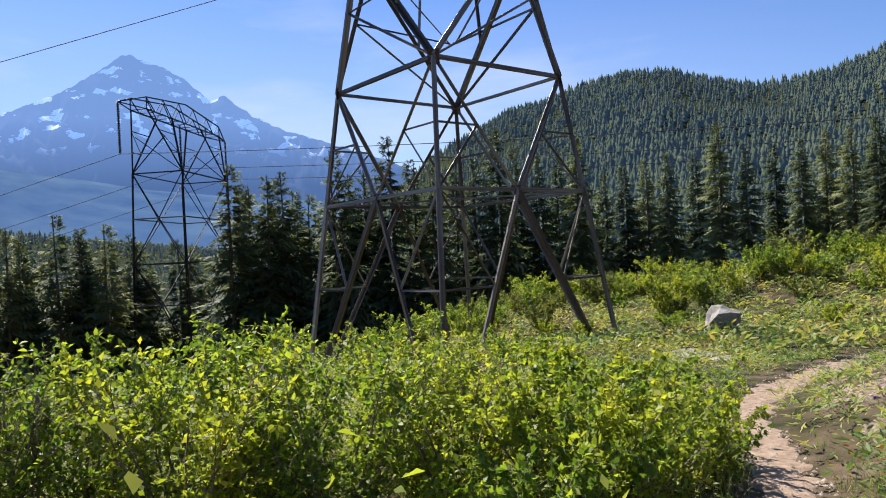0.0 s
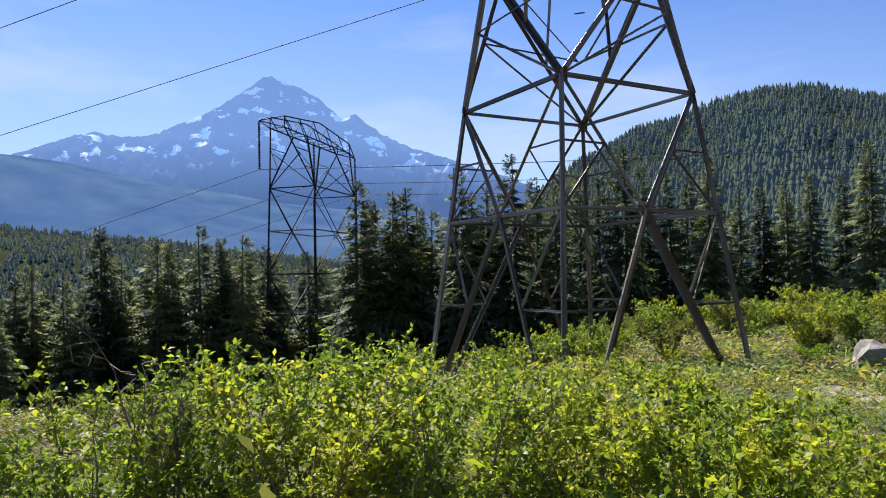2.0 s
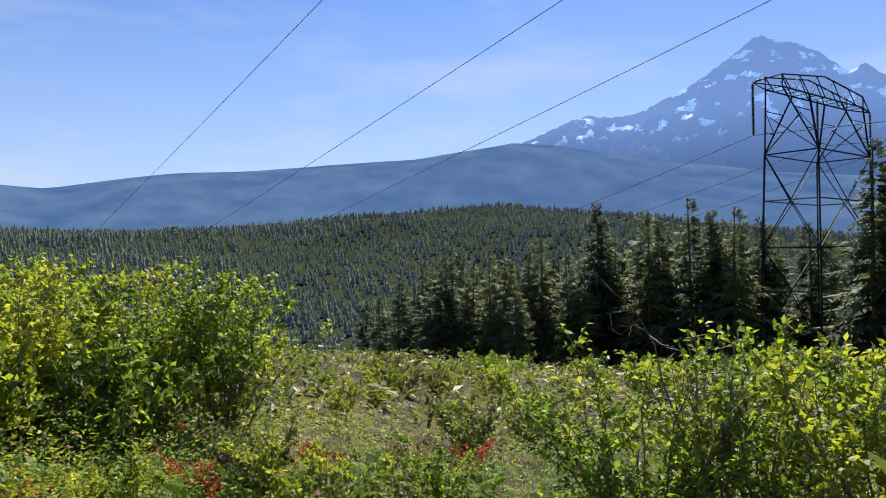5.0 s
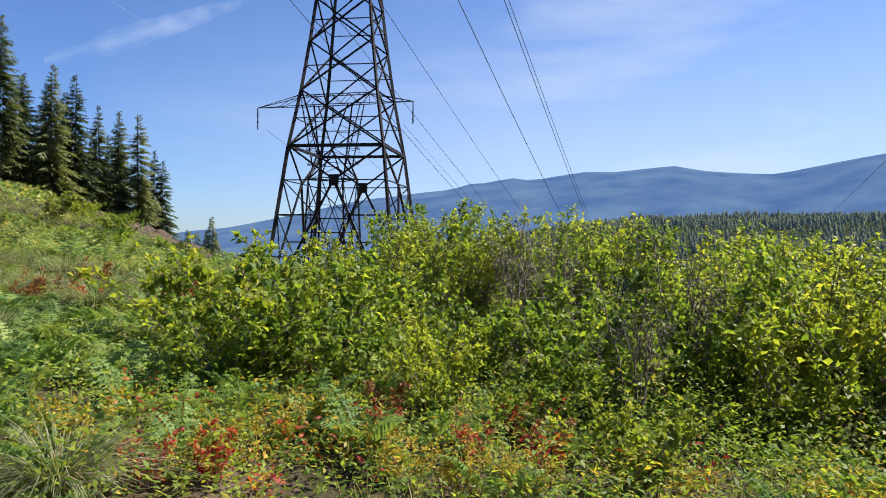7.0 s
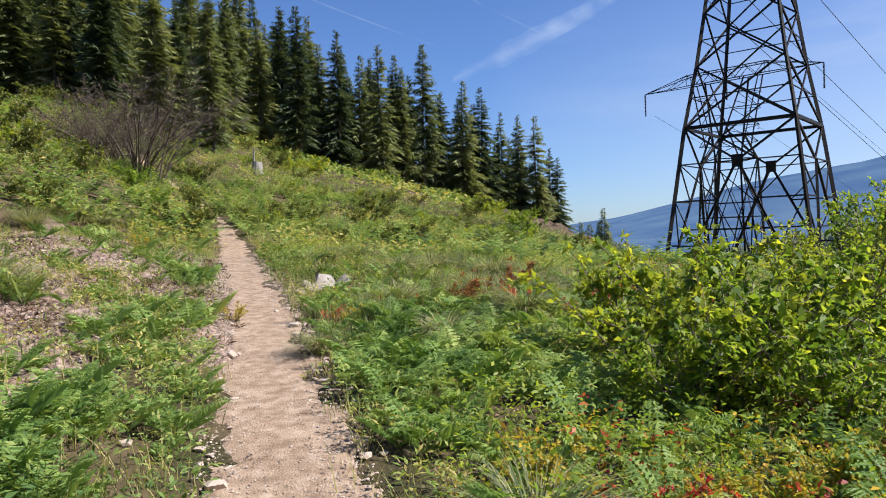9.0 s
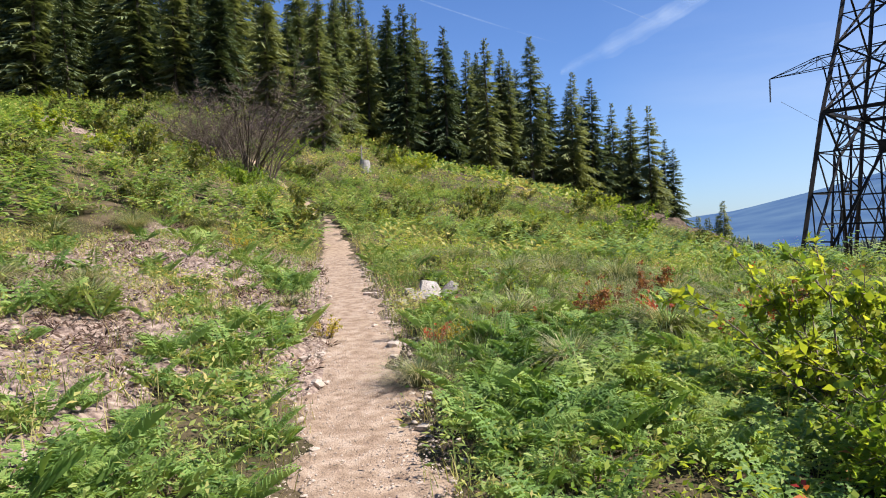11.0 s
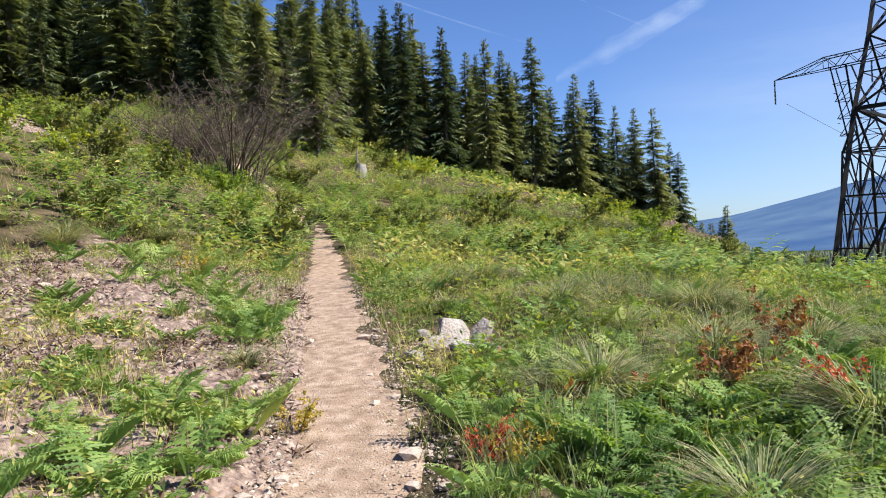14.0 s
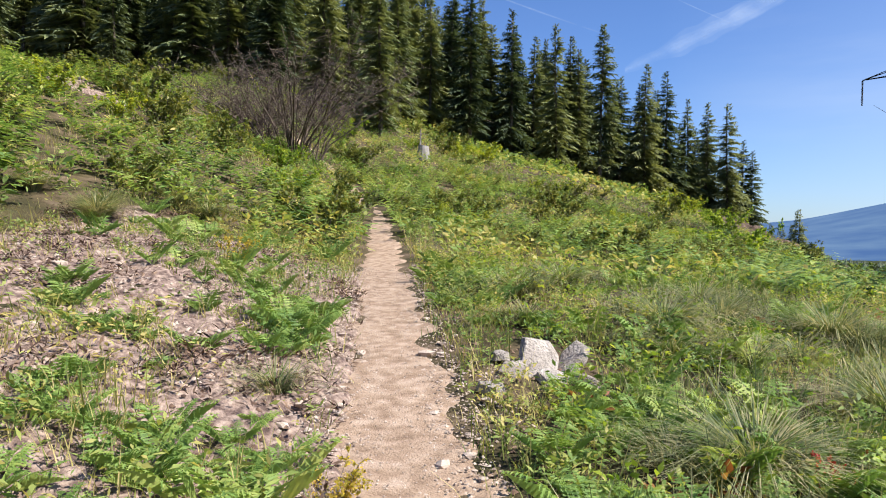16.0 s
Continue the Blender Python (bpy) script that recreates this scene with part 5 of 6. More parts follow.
grove([(86.6, 78, -0.2), (88.2, 82, -0.8), (89.9, 80, 0.4), (92.8, 85, 0.8), (94.6, 90, -1.5), (98.2, 85, 6.4), (99.3, 88, 3.0), (101.8, 85, 5.3), (102.9, 88, 4.7),
       (105.2, 85, 6.6), (106.8, 87, 4.9), (108.4, 85, 5.5), (110.5, 95, 3.5), (113.0, 98, 4.0), (117.3, 85, 11.9), (118.4, 90, 9.0), (120.0, 85, 10.4), (121.1, 87, 11.1), (123.2, 95, 9.0), (125.4, 85, 13.1), (127.4, 92, 11.5)],
      "conifers below the pylons", True, 1.05, 0.6)
grove([(129.5, 88, 15.7), (131.3, 94, 13.5), (133.0, 90, 12.2), (134.8, 97, 14.0), (136.5, 92, 13.0), (138.2, 90, 16.3), (139.6, 96, 14.5), (141.5, 94, 12.8), (143.0, 98, 13.0), (144.6, 90, 14.4),
       (146.4, 98, 10.5), (148.0, 95, 11.0), (149.6, 96, 11.6), (151.2, 92, 11.7), (153.2, 100, 12.0), (154.9, 90, 14.4), (156.9, 88, 11.0), (158.6, 96, 12.0), (160.4, 90, 11.7), (162.0, 94, 12.8), (163.5, 90, 12.2), (165.2, 86, 12.5), (167.3, 84, 13.0)],
      "conifers beyond the meadow")
grove([(79.7, 80, -5.6), (81.0, 76, -4.6), (82.6, 80, -2.5), (83.9, 84, -3.4), (85.2, 80, -2.2), (86.0, 77, -0.6), (91.3, 78, -0.8), (92.0, 74, -3.0), (95.9, 82, 0.0), (97.0, 80, -1.0), (84.4, 88, -1.0), (87.4, 90, 0.5), (90.6, 86, 0.6), (93.7, 84, 1.5)], "conifers below the pylons", True, 1.05, 1.4)
grove([(-46, 76, 31.0), (-43, 75, 32.5), (-40, 74, 31.0), (-37.5, 76, 32.0), (-35, 74, 29.5), (-32.6, 75, 30.0), (-30.6, 72, 27.0), (-28.9, 75, 25.5), (-27.0, 70, 21.0), (-25.6, 72, 21.5), (-23.3, 75, 24.5), (-20.4, 70, 21.5), (-17.8, 75, 27.5), (-15.0, 75, 25.0), (-12.8, 78, 23.8), (-11.3, 84, 23.0), (-9.9, 76, 24.5),
       (-8.2, 84, 22.8), (-6.9, 82, 23.8), (-5.1, 88, 22.6), (-3.6, 84, 22.8), (-1.9, 92, 22.0), (-0.2, 94, 25.4), (1.2, 98, 20.0), (2.9, 98, 21.4), (4.3, 102, 21.2), (5.8, 104, 18.0), (7.2, 106, 17.8), (8.5, 104, 17.2), (9.6, 108, 13.0), (10.2, 108, 11.6)],
      "conifers at the forest edge", True, side=-1)
for i in range(50):
    az_ = rnd.uniform(-46, 4)
    d_ = rnd.uniform(84, 118)
    x_, y_ = d_ * math.sin(radians(az_)), d_ * math.cos(radians(az_))
    conifer_at(KINDS[i % 5], x_, y_, rnd.uniform(13, 19), rnd.uniform(0, 360), L_CON[i % 3], group="conifers at the forest edge")
for i in range(44):
    az_ = -36 + i * 0.6 + rnd.uniform(-0.3, 0.3)
    d_ = rnd.uniform(80, 94)
    x_, y_ = d_ * math.sin(radians(az_)), d_ * math.cos(radians(az_))
    conifer_at(KINDS[i % 4], x_, y_, rnd.uniform(14, 18.5), rnd.uniform(0, 360), L_CON[i % 3], group="conifers at the forest edge")
for i in range(34):
    az_ = rnd.uniform(-48, -14)
    d_ = rnd.uniform(56, 74)
    x_, y_ = d_ * math.sin(radians(az_)), d_ * math.cos(radians(az_))
    conifer_at(KINDS[(1, 3, 4, 0)[i % 4]], x_, y_, rnd.uniform(9, 15), rnd.uniform(0, 360), L_CON[1], group="conifers at the forest edge")
for i in range(30):
    az_ = rnd.uniform(100, 172)
    d_ = rnd.uniform(98, 150)
    x_, y_ = d_ * math.sin(radians(az_)), d_ * math.cos(radians(az_))
    conifer_at(KINDS[i % 5], x_, y_, rnd.uniform(14, 21) + (6 if az_ < 130 else 0), rnd.uniform(0, 360), L_CON[i % 3], group="conifers beyond the meadow")
for az_, d_, top_ in ((13.65, 163, 5.6), (13.3, 166, 2.6), (12.6, 160, 2.2), (11.9, 158, 2.6), (13.9, 168, 1.6)):
    x_, y_ = d_ * math.sin(radians(az_)), d_ * math.cos(radians(az_))
    conifer_at(KINDS[3], x_, y_, max(3.0, top_ - ground_at(x_, y_)), rnd.uniform(0, 360), "small lone conifer on the brink of the slope", "conifer", "small conifers on the brink")

# ferns, each a plant of its own beside the trail
FERNS = [fern_mesh(71 + i, 7 + i % 3, 0.40 + 0.04 * i) for i in range(4)]
n_f, g_f = 0, np.random.default_rng(9)
while n_f < 85:
    y_ = 2.4 + 15 * g_f.random() ** 1.3
    s_ = g_f.choice([g_f.uniform(0.6, 7.5), -g_f.uniform(0.6, 5.0)])
    x_ = float(trail_x(y_)) + s_
    if bumps(x_ + 2, y_, 1.6) < -0.3 or (s_ < 0 and float(worn(x_, y_)) > 0.4) or math.hypot(x_ + 1.85, y_ - 12.0) < 1.05:
        continue
    if s_ < 0 and y_ < 4.5 and s_ > -0.75:
        continue
    ob = new("fern", FERNS[n_f % 4])
    k_ = g_f.uniform(0.55, 0.95)
    ob.matrix_basis = pose(x_, y_, ground_at(x_, y_), 0, 0, g_f.uniform(0, 360)) @ Matrix.Diagonal((k_, k_, k_, 1))
    tagged(ob, "green bracken fern beside the trail", "fern", "ferns along the trail")
    n_f += 1

# ferns crowding both edges of the trail
for i in range(62):
    y_ = g_f.uniform(3.4, 9.0)
    s_ = -g_f.uniform(0.72, 2.0) if i % 2 else g_f.uniform(0.68, 1.5)
    x_ = float(trail_x(y_)) + s_
    ob = new("fern", FERNS[i % 4])
    k_ = g_f.uniform(0.5, 0.85)
    ob.matrix_basis = pose(x_, y_, ground_at(x_, y_), 0, 0, g_f.uniform(0, 360)) @ Matrix.Diagonal((k_, k_, k_, 1))
    tagged(ob, "fresh green fern crowding the edge of the trail", "fern", "ferns along the trail")

# clumps of fern on the bare slope
for x0_, y0_, m_ in ((-1.75, 11.0, 4), (-1.2, 10.9, 6), (-1.05, 11.9, 5), (-1.3, 10.2, 6), (-0.9, 9.6, 5), (-2.9, 8.3, 7), (-2.2, 5.8, 7), (-1.95, 6.5, 4), (-3.1, 9.6, 9), (-2.9, 7.5, 5), (-4.6, 11.2, 5), (-4.0, 9.8, 5), (-5.7, 11.8, 5), (-3.3, 10.0, 5), (-5.5, 14.6, 4), (-3.9, 13.0, 5)):
    for i in range(m_):
        x_, y_ = x0_ + g_f.normal(0, 0.22), y0_ + g_f.normal(0, 0.28)
        if abs(off_trail(x_, y_)) < 0.5:
            continue
        ob = new("fern", FERNS[i % 4])
        k_ = g_f.uniform(0.42, 0.72)
        ob.matrix_basis = pose(x_, y_, ground_at(x_, y_), 0, 0, g_f.uniform(0, 360)) @ Matrix.Diagonal((k_, k_, k_, 1))
        tagged(ob, "fresh green fern in a clump on bare soil", "fern", "ferns along the trail")

# small ferns and tufts on the bare slope
for i in range(16):
    y_ = g_f.uniform(5.2, 17)
    x_ = float(trail_x(y_)) - g_f.uniform(0.55, 4.8)
    if math.hypot(x_ + 1.85, y_ - 12.0) < 0.8:
        continue
    ob = new("fern", FERNS[i % 4])
    k_ = g_f.uniform(0.3, 0.62)
    ob.matrix_basis = pose(x_, y_, ground_at(x_, y_), 0, 0, g_f.uniform(0, 360)) @ Matrix.Diagonal((k_, k_, k_, 1))
    tagged(ob, "small green fern on bare brown soil", "fern", "ferns along the trail")

# ferns round the thicket and along the brink
for i in range(38):
    x_, y_ = g_f.uniform(1.6, 7.0), g_f.uniform(-1.0, 5.2)
    ob = new("fern", FERNS[i % 4])
    k_ = g_f.uniform(0.6, 1.1)
    ob.matrix_basis = pose(x_, y_, ground_at(x_, y_), 0, 0, g_f.uniform(0, 360)) @ Matrix.Diagonal((k_, k_, k_, 1))
    tagged(ob, "green fern in the shade of the shrubs", "fern", "ferns round the thicket")
for i in range(34):
    if i < 8:
        x_, y_ = g_f.uniform(2.6, 7.5), g_f.uniform(-1.2, 3.6)
    else:
        a_, d_ = radians(g_f.uniform(76, 104)), g_f.uniform(8, 24)
        x_, y_ = d_ * math.sin(a_), d_ * math.cos(a_)
    k_ = i % 3
    shrub_at(LOW[k_], x_, y_, g_f.uniform(0.4, 0.75), L_LOW[k_], turn=g_f.uniform(0, 360))

for i in range(40):
    a_, d_ = radians(g_f.uniform(52, 104)), g_f.uniform(3.6, 8.5)
    x_, y_ = d_ * math.sin(a_) - 0.2, d_ * math.cos(a_) - 0.5
    if i % 4 == 3:
        k_ = (0, 1, 2)[(i // 4) % 3]
        shrub_at(TURNED[k_], x_, y_, g_f.uniform(0.35, 0.55), L_TURNED[k_], "autumn_plant", g_f.uniform(0, 360), "plant", "plants turned in autumn")
        continue
    ob = new("fern", FERNS[i % 4])
    k_ = g_f.uniform(0.6, 1.05)
    ob.matrix_basis = pose(x_, y_, ground_at(x_, y_), 0, 0, g_f.uniform(0, 360)) @ Matrix.Diagonal((k_, k_, k_, 1))
    tagged(ob, "green fern on the open ground near the brink", "fern", "ferns round the thicket")

# grass tufts
TUFT = [tuft_mesh(81, 620, 0.75, lean=1.25), tuft_mesh(82, 220, 0.55, lean=1.2), tuft_mesh(83, 180, 0.45, lean=1.1)]
for i, (x_, y_, k_) in enumerate(((0.17, 4.4, 0.85), (-0.3, 6.6, 0.55), (-0.1, 7.6, 0.6), (-1.35, 8.1, 0.6), (-0.9, 10.3, 0.9), (0.3, 10.6, 1.0), (0.9, 10.0, 1.1), (-0.2, 12.9, 1.0), (1.2, 12.2, 1.1),
                                  (-0.8, 13.8, 1.0), (-3.4, 10.9, 0.8), (-3.7, 8.3, 0.8), (-4.9, 9.2, 0.9), (-2.9, 14.5, 0.7), (-2.4, 15.4, 0.9), (0.9, 14.6, 1.1), (2.2, 12.6, 1.1), (-3.6, 18.4, 0.9))):
    ob = new("grass_tuft", TUFT[i % 3])
    ob.matrix_basis = pose(x_, y_, ground_at(x_, y_), 0, 0, i * 67) @ Matrix.Diagonal((k_, k_, k_, 1))
    tagged(ob, "drooping tuft of long pale green grass", "grass tuft", "grass tufts along the trail")

for i in range(84):
    y_ = g_f.uniform(8.5, 17.5)
    s_ = g_f.uniform(0.9, 6.0) if i % 9 else -g_f.uniform(2.5, 5.5)
    x_ = float(trail_x(y_)) + s_
    k_ = g_f.uniform(0.55, 1.0)
    if math.hypot(x_ + 1.85, y_ - 12.1) < 0.8:
        continue
    ob = new("grass_tuft", TUFT[i % 3])
    ob.matrix_basis = pose(x_, y_, ground_at(x_, y_), 0, 0, i * 67) @ Matrix.Diagonal((k_, k_, k_, 1))
    tagged(ob, "arching tuft of pale green meadow grass", "grass tuft", "grass tufts along the trail")

# the low carpet of leaves and grass
def near_keep(x, y, g):
    s = off_trail(x, y)
    return (np.abs(s) > 0.42 + 0.15 * g.random(len(x))) & (g.random(len(x)) > 0.93 * worn(x, y)) & (np.hypot(x + 0.4, y) > 0.9) & (bumps(x, y, 1.4) > -0.9 + 0.5 * g.random(len(x))) & (np.hypot(x + 1.85, y - 12.1) > 0.35)


def mid_keep(x, y, g):
    s = off_trail(x, y)
    return (np.abs(s) > 0.5) & (s > -34) & (s < 40) & (g.random(len(x)) > 0.9 * worn(x, y)) & ~((x > -9) & (x < 11) & (y > -20) & (y < 17))


herbs("meadow_herbs", 1, 10500, (-9, 11, -8, 18), near_keep, 0.058, 20, HERB, "low green and yellowing meadow plants", 0.25, slim=(0.22, 0.42))
herbs("leafy_undergrowth", 2, 6500, (-9, 12, -8, 18), lambda x, y, g: near_keep(x, y, g) & (off_trail(x, y) > 1.0), 0.055, 15, LEAF, "fresh green leafy undergrowth", 0.36, slim=(0.35, 0.55))
herbs("slope_herbs", 3, 12500, (-34, 22, 14, 58), lambda x, y, g: mid_keep(x, y, g) & (bumps(x, y, 1.3) > -0.55 + 0.3 * g.random(len(x))), 0.17, 13, HERB, "green and yellow herbs over the hillside", 0.46, slim=(0.25, 0.45))
fern_carpet("slope_ferns", 4, 2500, (-30, 16, 13, 46), lambda x, y, g: mid_keep(x, y, g) & (bumps(x, y, 3.0) > -0.25), 0.85, "feathery green bracken over the hillside")
fern_bed("trail_ferns", 22, 1900, (-8, 9, 4.5, 18), lambda x, y, g: near_keep(x, y, g) & (bumps(x + 4, y, 0.9) + 0.7 * bumps(x, y + 5, 0.35) > np.where(off_trail(x, y) > 0, np.where(y > 9.5, 0.05, -0.4), 0.4)) & (np.hypot(x + 1.8, y - 12.1) > 0.5), 0.34, "feathery green bracken near the trail")
fern_bed("fern_thicket", 24, 520, (-0.9, 4.5, 6.6, 11.5), lambda x, y, g: (off_trail(x, y) > 0.75) & (np.hypot(x + 1.8, y - 12.1) > 0.5), 0.36, "dense knee-high green bracken beside the trail")
herbs("brow_herbs", 12, 4500, (-40, 45, 56, 105), mid_keep, 0.42, 6, HERB, "yellow-green growth along the brow of the hill", 0.8)
herbs("meadow_growth", 13, 8000, (-6, 46, -66, -7), mid_keep, 0.30, 9, HERB, "green and yellow growth in the meadow below the pylon", 0.5, slim=(0.25, 0.45))
herbs("brink_growth", 14, 4200, (10, 40, -20, 18), lambda x, y, g: np.hypot(x, y) > 10, 0.22, 9, LEAF_DULL, "dull green growth at the brink of the valley", 0.5, slim=(0.2, 0.4))
herbs("trailside_growth", 15, 2600, (-4, 11, -21, -7), near_keep, 0.14, 12, HERB, "green and yellow growth beside the lower trail", 0.35, slim=(0.15, 0.3))
herbs("verge_plants", 44, 7500, (-9, 3, 1, 24), lambda x, y, g: (np.abs(off_trail(x, y)) > 0.52) & (np.abs(off_trail(x, y)) < 1.15) & (bumps(x, y, 0.45) > -0.5) & ((off_trail(x, y) > 0) | (g.random(len(x)) > 0.8 * worn_band(x, y))) & (np.hypot(x + 1.85, y - 12.1) > 0.35), 0.05, 16, HERB, "low green plants crowding the edge of the trail", 0.24, slim=(0.25, 0.45))
herbs("red_leaves", 5, 420, (-1, 9, 2, 16), lambda x, y, g: near_keep(x, y, g) & (bumps(x, y, 1.1) > 0.45), 0.06, 14, RED_LEAF, "scattered small plants turned bright red", 0.3)
herbs("red_leaves", 16, 80, (0.5, 3.6, 3.9, 5.7), lambda x, y, g: bumps(x, y, 0.5) > 0.1, 0.055, 14, RED_LEAF, "bright red low plants beside the thicket", 0.42)
herbs("yellow_plants", 17, 55, (0.2, 4.5, 3.6, 5.8), lambda x, y, g: bumps(x + 1, y, 0.6) > 0.0, 0.055, 14, ORANGE, "golden yellow low plants beside the thicket", 0.38)
herbs("broad_leaves", 18, 34, (0.3, 1.9, -3.4, -1.7), lambda x, y, g: x > -9, 0.13, 8, LEAF_YELLOW, "broad bright green leaves close by", 1.0)
herbs("russet_plants", 6, 500, (-3, 24, -8, 16), lambda x, y, g: near_keep(x, y, g) & (bumps(x + 5, y, 1.9) > 0.5), 0.07, 14, RUSSET, "russet and brown autumn plants", 0.4)
herbs("orange_flowers", 7, 900, (-2, 40, -60, -10), lambda x, y, g: mid_keep(x, y, g) & (bumps(x, y, 5.0) > 0.2), 0.12, 6, ORANGE, "drifts of orange-yellow flowers below the forest", 0.5)
herbs("pink_flowers", 8, 60, (2, 14, -9, 40), lambda x, y, g: near_keep(x, y, g) & (bumps(x + 1, y, 2.5) > 0.3), 0.05, 10, PINK, "a few pink-purple fireweed flowers", 0.9)
grass("meadow_grass", 9, 9000, (-9, 9, -8, 18), near_keep, 0.30, 10, GRASS, "fine mixed green and straw-coloured grass")
grass("tussock_grass", 43, 2600, (-1.5, 6, 8, 17), lambda x, y, g: (off_trail(x, y) > 0.6) & (bumps(x + 3, y, 0.8) > 0.0) & (np.hypot(x + 1.8, y - 12.1) > 0.5), 0.42, 12, TUFT_GRASS, "arching grey-green grass among the ferns")
herbs("mixed_undergrowth", 41, 1100, (-0.3, 6.5, 1.6, 5.8), lambda x, y, g: (off_trail(x, y) > 0.75) & (g.random(len(x)) > 0.15), 0.048, 20, LEAF, "dense mixed green undergrowth beside the thicket", 0.5, slim=(0.3, 0.5))
herbs("golden_undergrowth", 42, 190, (0.2, 6.0, 2.4, 5.4), lambda x, y, g: (off_trail(x, y) > 0.8) & (bumps(x, y + 2, 0.45) > 0.0), 0.05, 15, GOLD, "golden and orange leaves in the undergrowth", 0.5, slim=(0.3, 0.5))
grass("verge_grass", 23, 5200, (-9, 3, 0, 22), lambda x, y, g: (np.abs(off_trail(x, y)) > 0.40) & (np.abs(off_trail(x, y)) < 1.1) & (bumps(x, y, 0.6) > -0.4), 0.2, 9, GRASS, "short grass along the edge of the trail")
grass("slope_grass", 10, 6500, (-34, 24, 15, 52), mid_keep, 0.6, 8, GRASS, "long pale grass over the hillside")
grass("lower_grass", 11, 3000, (0, 40, -45, -7), mid_keep, 0.6, 8, GRASS, "long pale grass in the meadow below the pylon")

# ---- stones ----
ROCKS = [rock_mesh(i + 1, 2, 0.3, 0.75) for i in range(4)]
SLABS = [slab_mesh(i + 31) for i in range(4)]
PEBBLES = [rock_mesh(i + 11, 1, 0.3, 0.6, GRAVEL) for i in range(4)]
rock_at(ROCKS[0], 14.6, -33.0, 1.7, "large grey boulder at the foot of the slope", 30, 0.1, name="boulder", stretch=(0.9, 0.9, 1.1))
for x_, y_, k_, st_, tl_ in ((9.4, -20.4, 1.1, (1.6, 1, 0.6), 0), (7.7, -19.0, 0.6, (1.3, 1, 0.6), 0), (8.5, -20.0, 0.5, (1, 1, 0.7), 0)):
    rock_at(ROCKS[1], x_, y_, k_, "flat grey rock lying in the meadow", rnd.uniform(0, 360), name="rock", group="rocks in the meadow", stretch=st_)
for i, (x_, y_, k_, st_, tl_, tn_) in enumerate(((-1.84, 12.24, 0.5, (0.9, 0.95, 0.4), 50, 28), (-1.62, 12.3, 0.5, (0.6, 1.0, 0.5), 44, -42), (-1.98, 11.98, 0.36, (1.2, 0.8, 0.6), 28, 25), (-1.76, 11.92, 0.3, (1.2, 0.8, 0.7), 12, 70),
                                              (-2.14, 12.2, 0.17, (1, 1, 1.4), 0, 0), (-2.12, 11.5, 0.24, (1.1, 0.9, 0.8), 8, 40), (-1.5, 12.05, 0.26, (1.3, 0.8, 0.7), 15, 110))):
    rock_at(SLABS[i % 4], x_, y_, k_, "pale angular stone slab in a small heap by the trail", tn_, 0.03 if i < 2 else 0.15, tl_, "stone_slab", "stone heap", st_)
g_s = np.random.default_rng(21)
for i in range(230):
    y_ = g_s.uniform(2.2, 15)
    s_ = g_s.choice([-1, 1]) * g_s.uniform(0.22, 0.62) if i % 3 else g_s.uniform(-4.2, -0.6)
    x_ = float(trail_x(y_)) + s_
    rock_at(PEBBLES[i % 4], x_, y_, g_s.uniform(0.025, 0.075) * (1.8 if i % 11 == 0 else 1), "small pale stone at the edge of the trail", g_s.uniform(0, 360), 0.12, 0, "stone", "stones along the trail")

# ---- stump with a grey stake ----
stump = thing("tree_stump", -10.5, 45.0, ground_at(-10.5, 45.0), "grey weathered tree stump with a standing stake", "stump")
bm = bmesh.new()
bmesh.ops.create_cone(bm, cap_ends=True, segments=14, radius1=0.38, radius2=0.27, depth=0.8, matrix=Matrix.Translation((0, 0, 0.35)))
for v in bm.verts:
    v.co += Vector((noise.noise(v.co * 2), noise.noise(v.co * 2 + Vector((5, 0, 0))), noise.noise(v.co * 3))) * 0.08
part("trunk", bm, DEADWOOD, stump)
bm = bmesh.new()
bmesh.ops.create_cone(bm, cap_ends=True, segments=8, radius1=0.06, radius2=0.04, depth=1.7, matrix=Matrix.Translation((-0.2, 0.1, 0.85)) @ pose(0, 0, 0, 3, 2, 0))
part("stake", bm, DEADWOOD, stump)


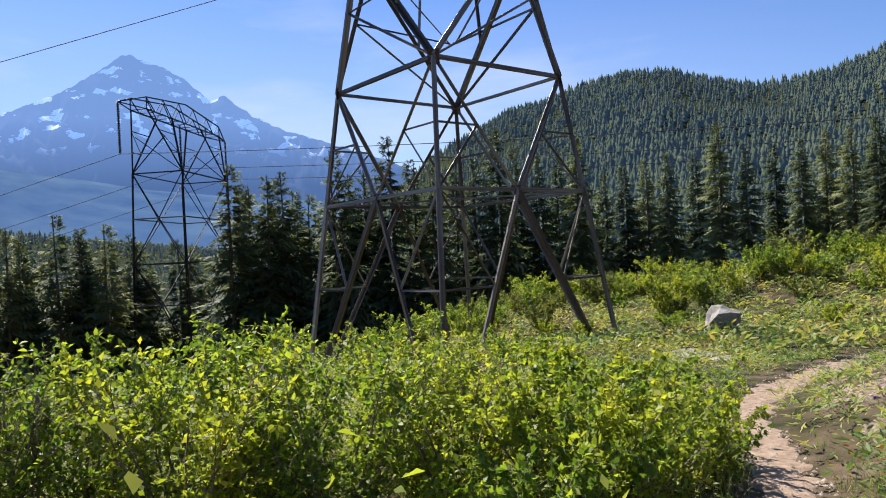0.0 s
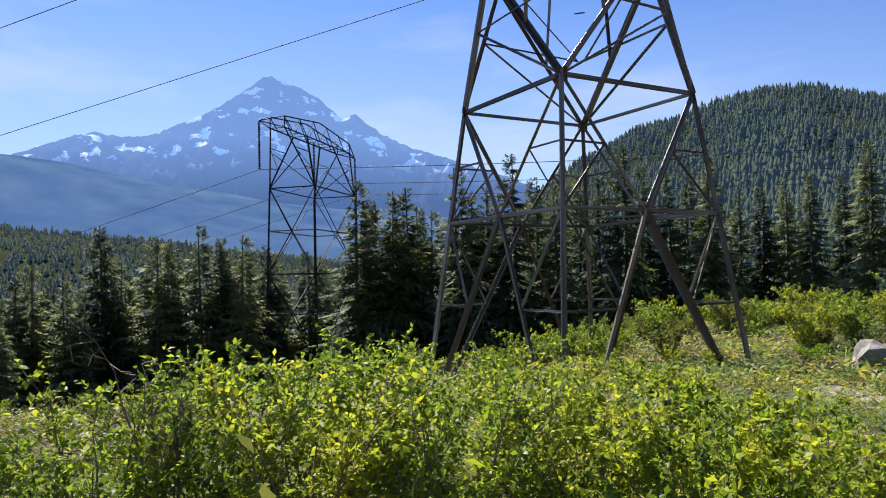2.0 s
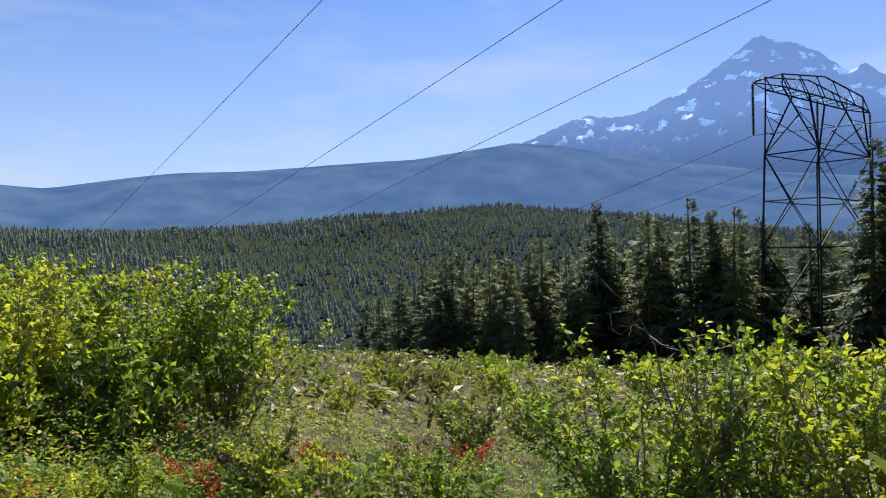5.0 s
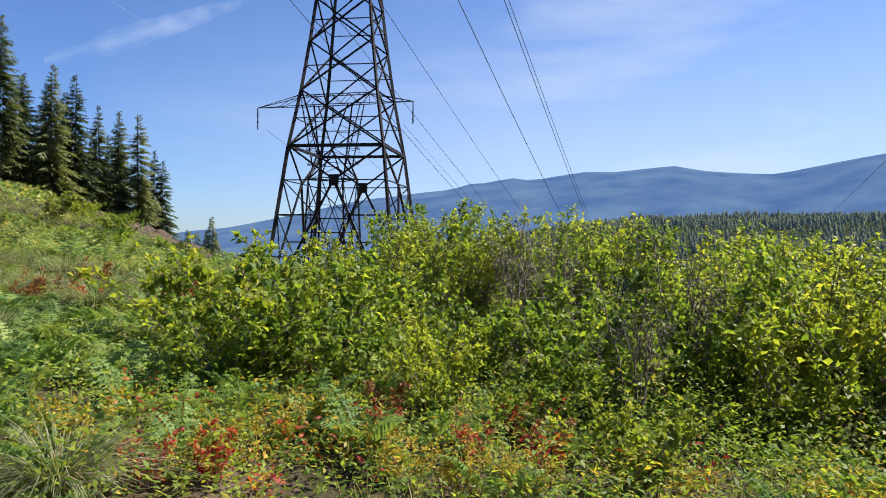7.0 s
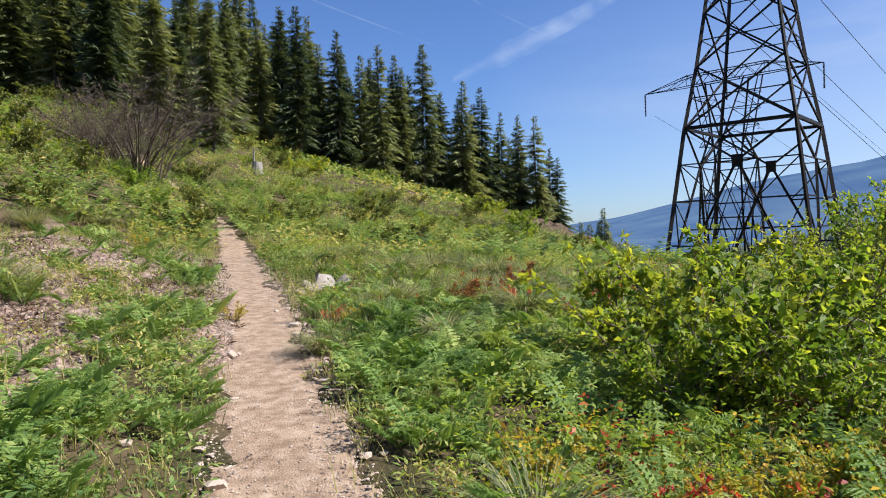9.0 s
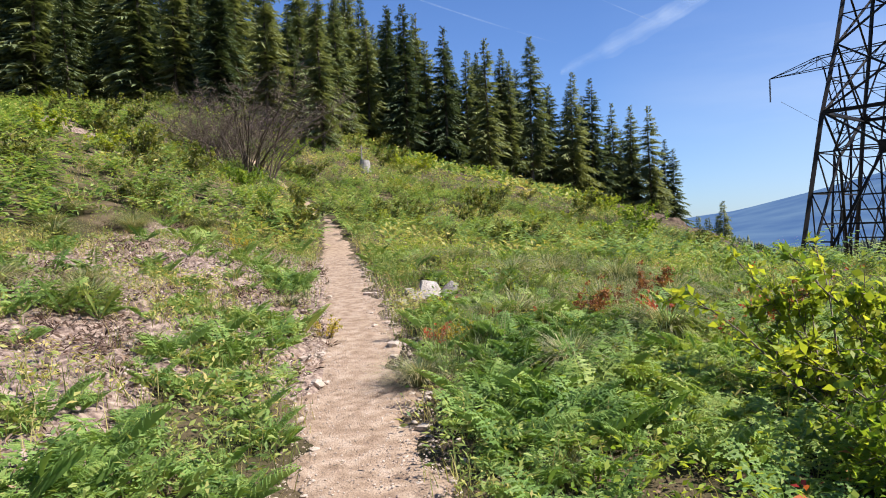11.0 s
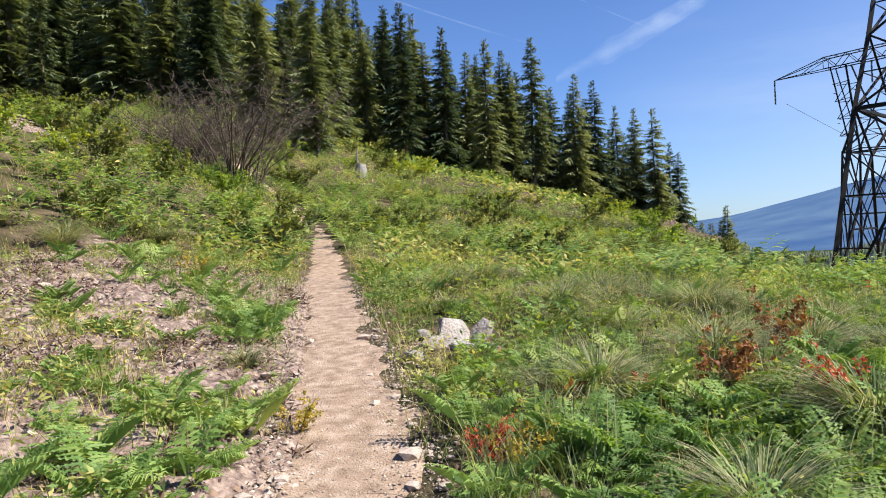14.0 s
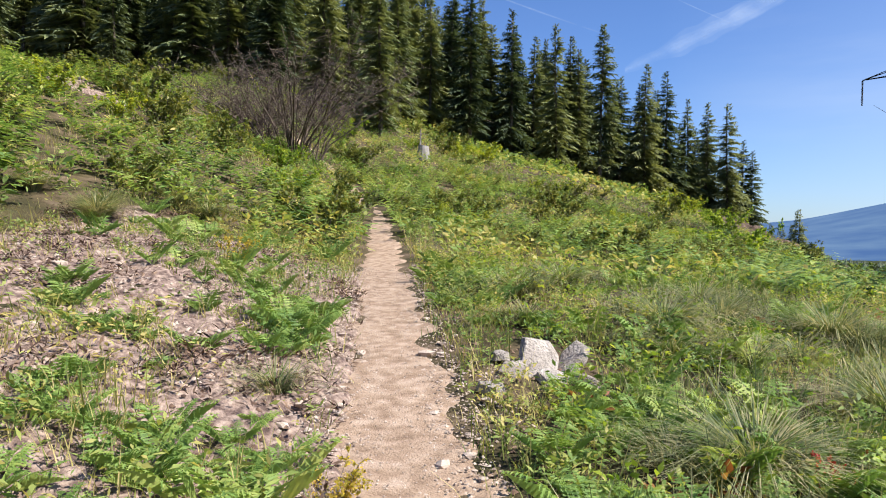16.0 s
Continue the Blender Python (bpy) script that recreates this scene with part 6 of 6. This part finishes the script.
# ---- gravel ----
def gravel(name, seed, n, y0, y1, s0, s1, size, material, label, keep=None):
    g = np.random.default_rng(seed)
    y = g.uniform(y0, y1, n)
    s = g.uniform(s0, s1, n)
    x = trail_x(y) + s
    if keep is not None:
        k = keep(x, y) > 0.3
        x, y, s = x[k], y[k], s[k]
    n = len(x)
    z = footing(x, y) + (0.03 if keep is None else 0.004)
    r = size * g.uniform(0.3, 1.0, n) ** 1.6 * (0.55 + 1.1 * np.abs(s) if keep is None else 1)
    c = np.stack([x, y, z], -1)
    a = g.uniform(0, 6.283, n)
    u = np.stack([np.cos(a), np.sin(a), g.uniform(-0.3, 0.3, n)], -1)
    w = np.stack([-np.sin(a), np.cos(a), g.uniform(-0.3, 0.3, n)], -1) * g.uniform(0.6, 1.0, n)[:, None]
    h = np.repeat(np.array([[0, 0, 1.0]]), n, 0) * g.uniform(0.45, 0.9, n)[:, None]
    v = np.stack([c + u * r[:, None], c + w * r[:, None], c - u * r[:, None] * 0.9, c - w * r[:, None], c + (h + 0.25 * u) * r[:, None], c + (h - 0.3 * w) * r[:, None] * 0.8], 1)
    i = np.arange(n)[:, None] * 6
    f = np.concatenate([i + np.array([t]) for t in ((0, 1, 4), (1, 2, 5), (1, 5, 4), (2, 3, 5), (3, 0, 4), (3, 4, 5))])
    tagged(new(name, mesh_of(name, v.reshape(-1, 3), f, material)), label, "gravel", kind="stuff")


gravel("gravel", 3, 15000, 2.0, 17, -0.52, 0.52, 0.015, GRAVEL, "fine pale gravel on the trail")
gravel("crumbs", 7, 14000, 3.5, 20, -5.0, -0.3, 0.03, LITTER, "dark crumbs of litter on the bare soil", worn_band)
gravel("crumbs", 8, 7000, 4.0, 17, 0.45, 6.0, 0.03, LITTER, "brown litter under the meadow plants", lambda x, y: 1 + 0 * x)
gravel("gravel", 4, 11000, 3.5, 18, -5.0, -0.3, 0.035, GRAVEL, "loose stones and crumbs on the bare soil", worn)
gravel("gravel", 6, 6000, 2.5, 18, 0.42, 0.85, 0.018, GRAVEL, "loose stones along the edge of the trail", lambda x, y: bumps(x, y, 0.3))
herbs("leaf_litter", 31, 9500, (-9, 0, 4, 20), lambda x, y, g: (worn(x, y) > 0.15) & (bumps(x, y, 0.4) > -0.4), 0.075, 9, LITTER, "brown dead stalks and litter on the soil", 0.09, "leaf litter", slim=(0.1, 0.25))
herbs("slope_sprouts", 32, 420, (-9, 0, 4, 20), lambda x, y, g: (worn(x, y) > 0.15) & (bumps(x, y, 0.6) > 0.1), 0.045, 14, HERB, "small green plants sprouting on the bare soil", 0.2, slim=(0.14, 0.3))
gravel("gravel", 5, 1500, -22, -4, -0.46, 0.46, 0.035, GRAVEL, "pale gravel on the lower trail")
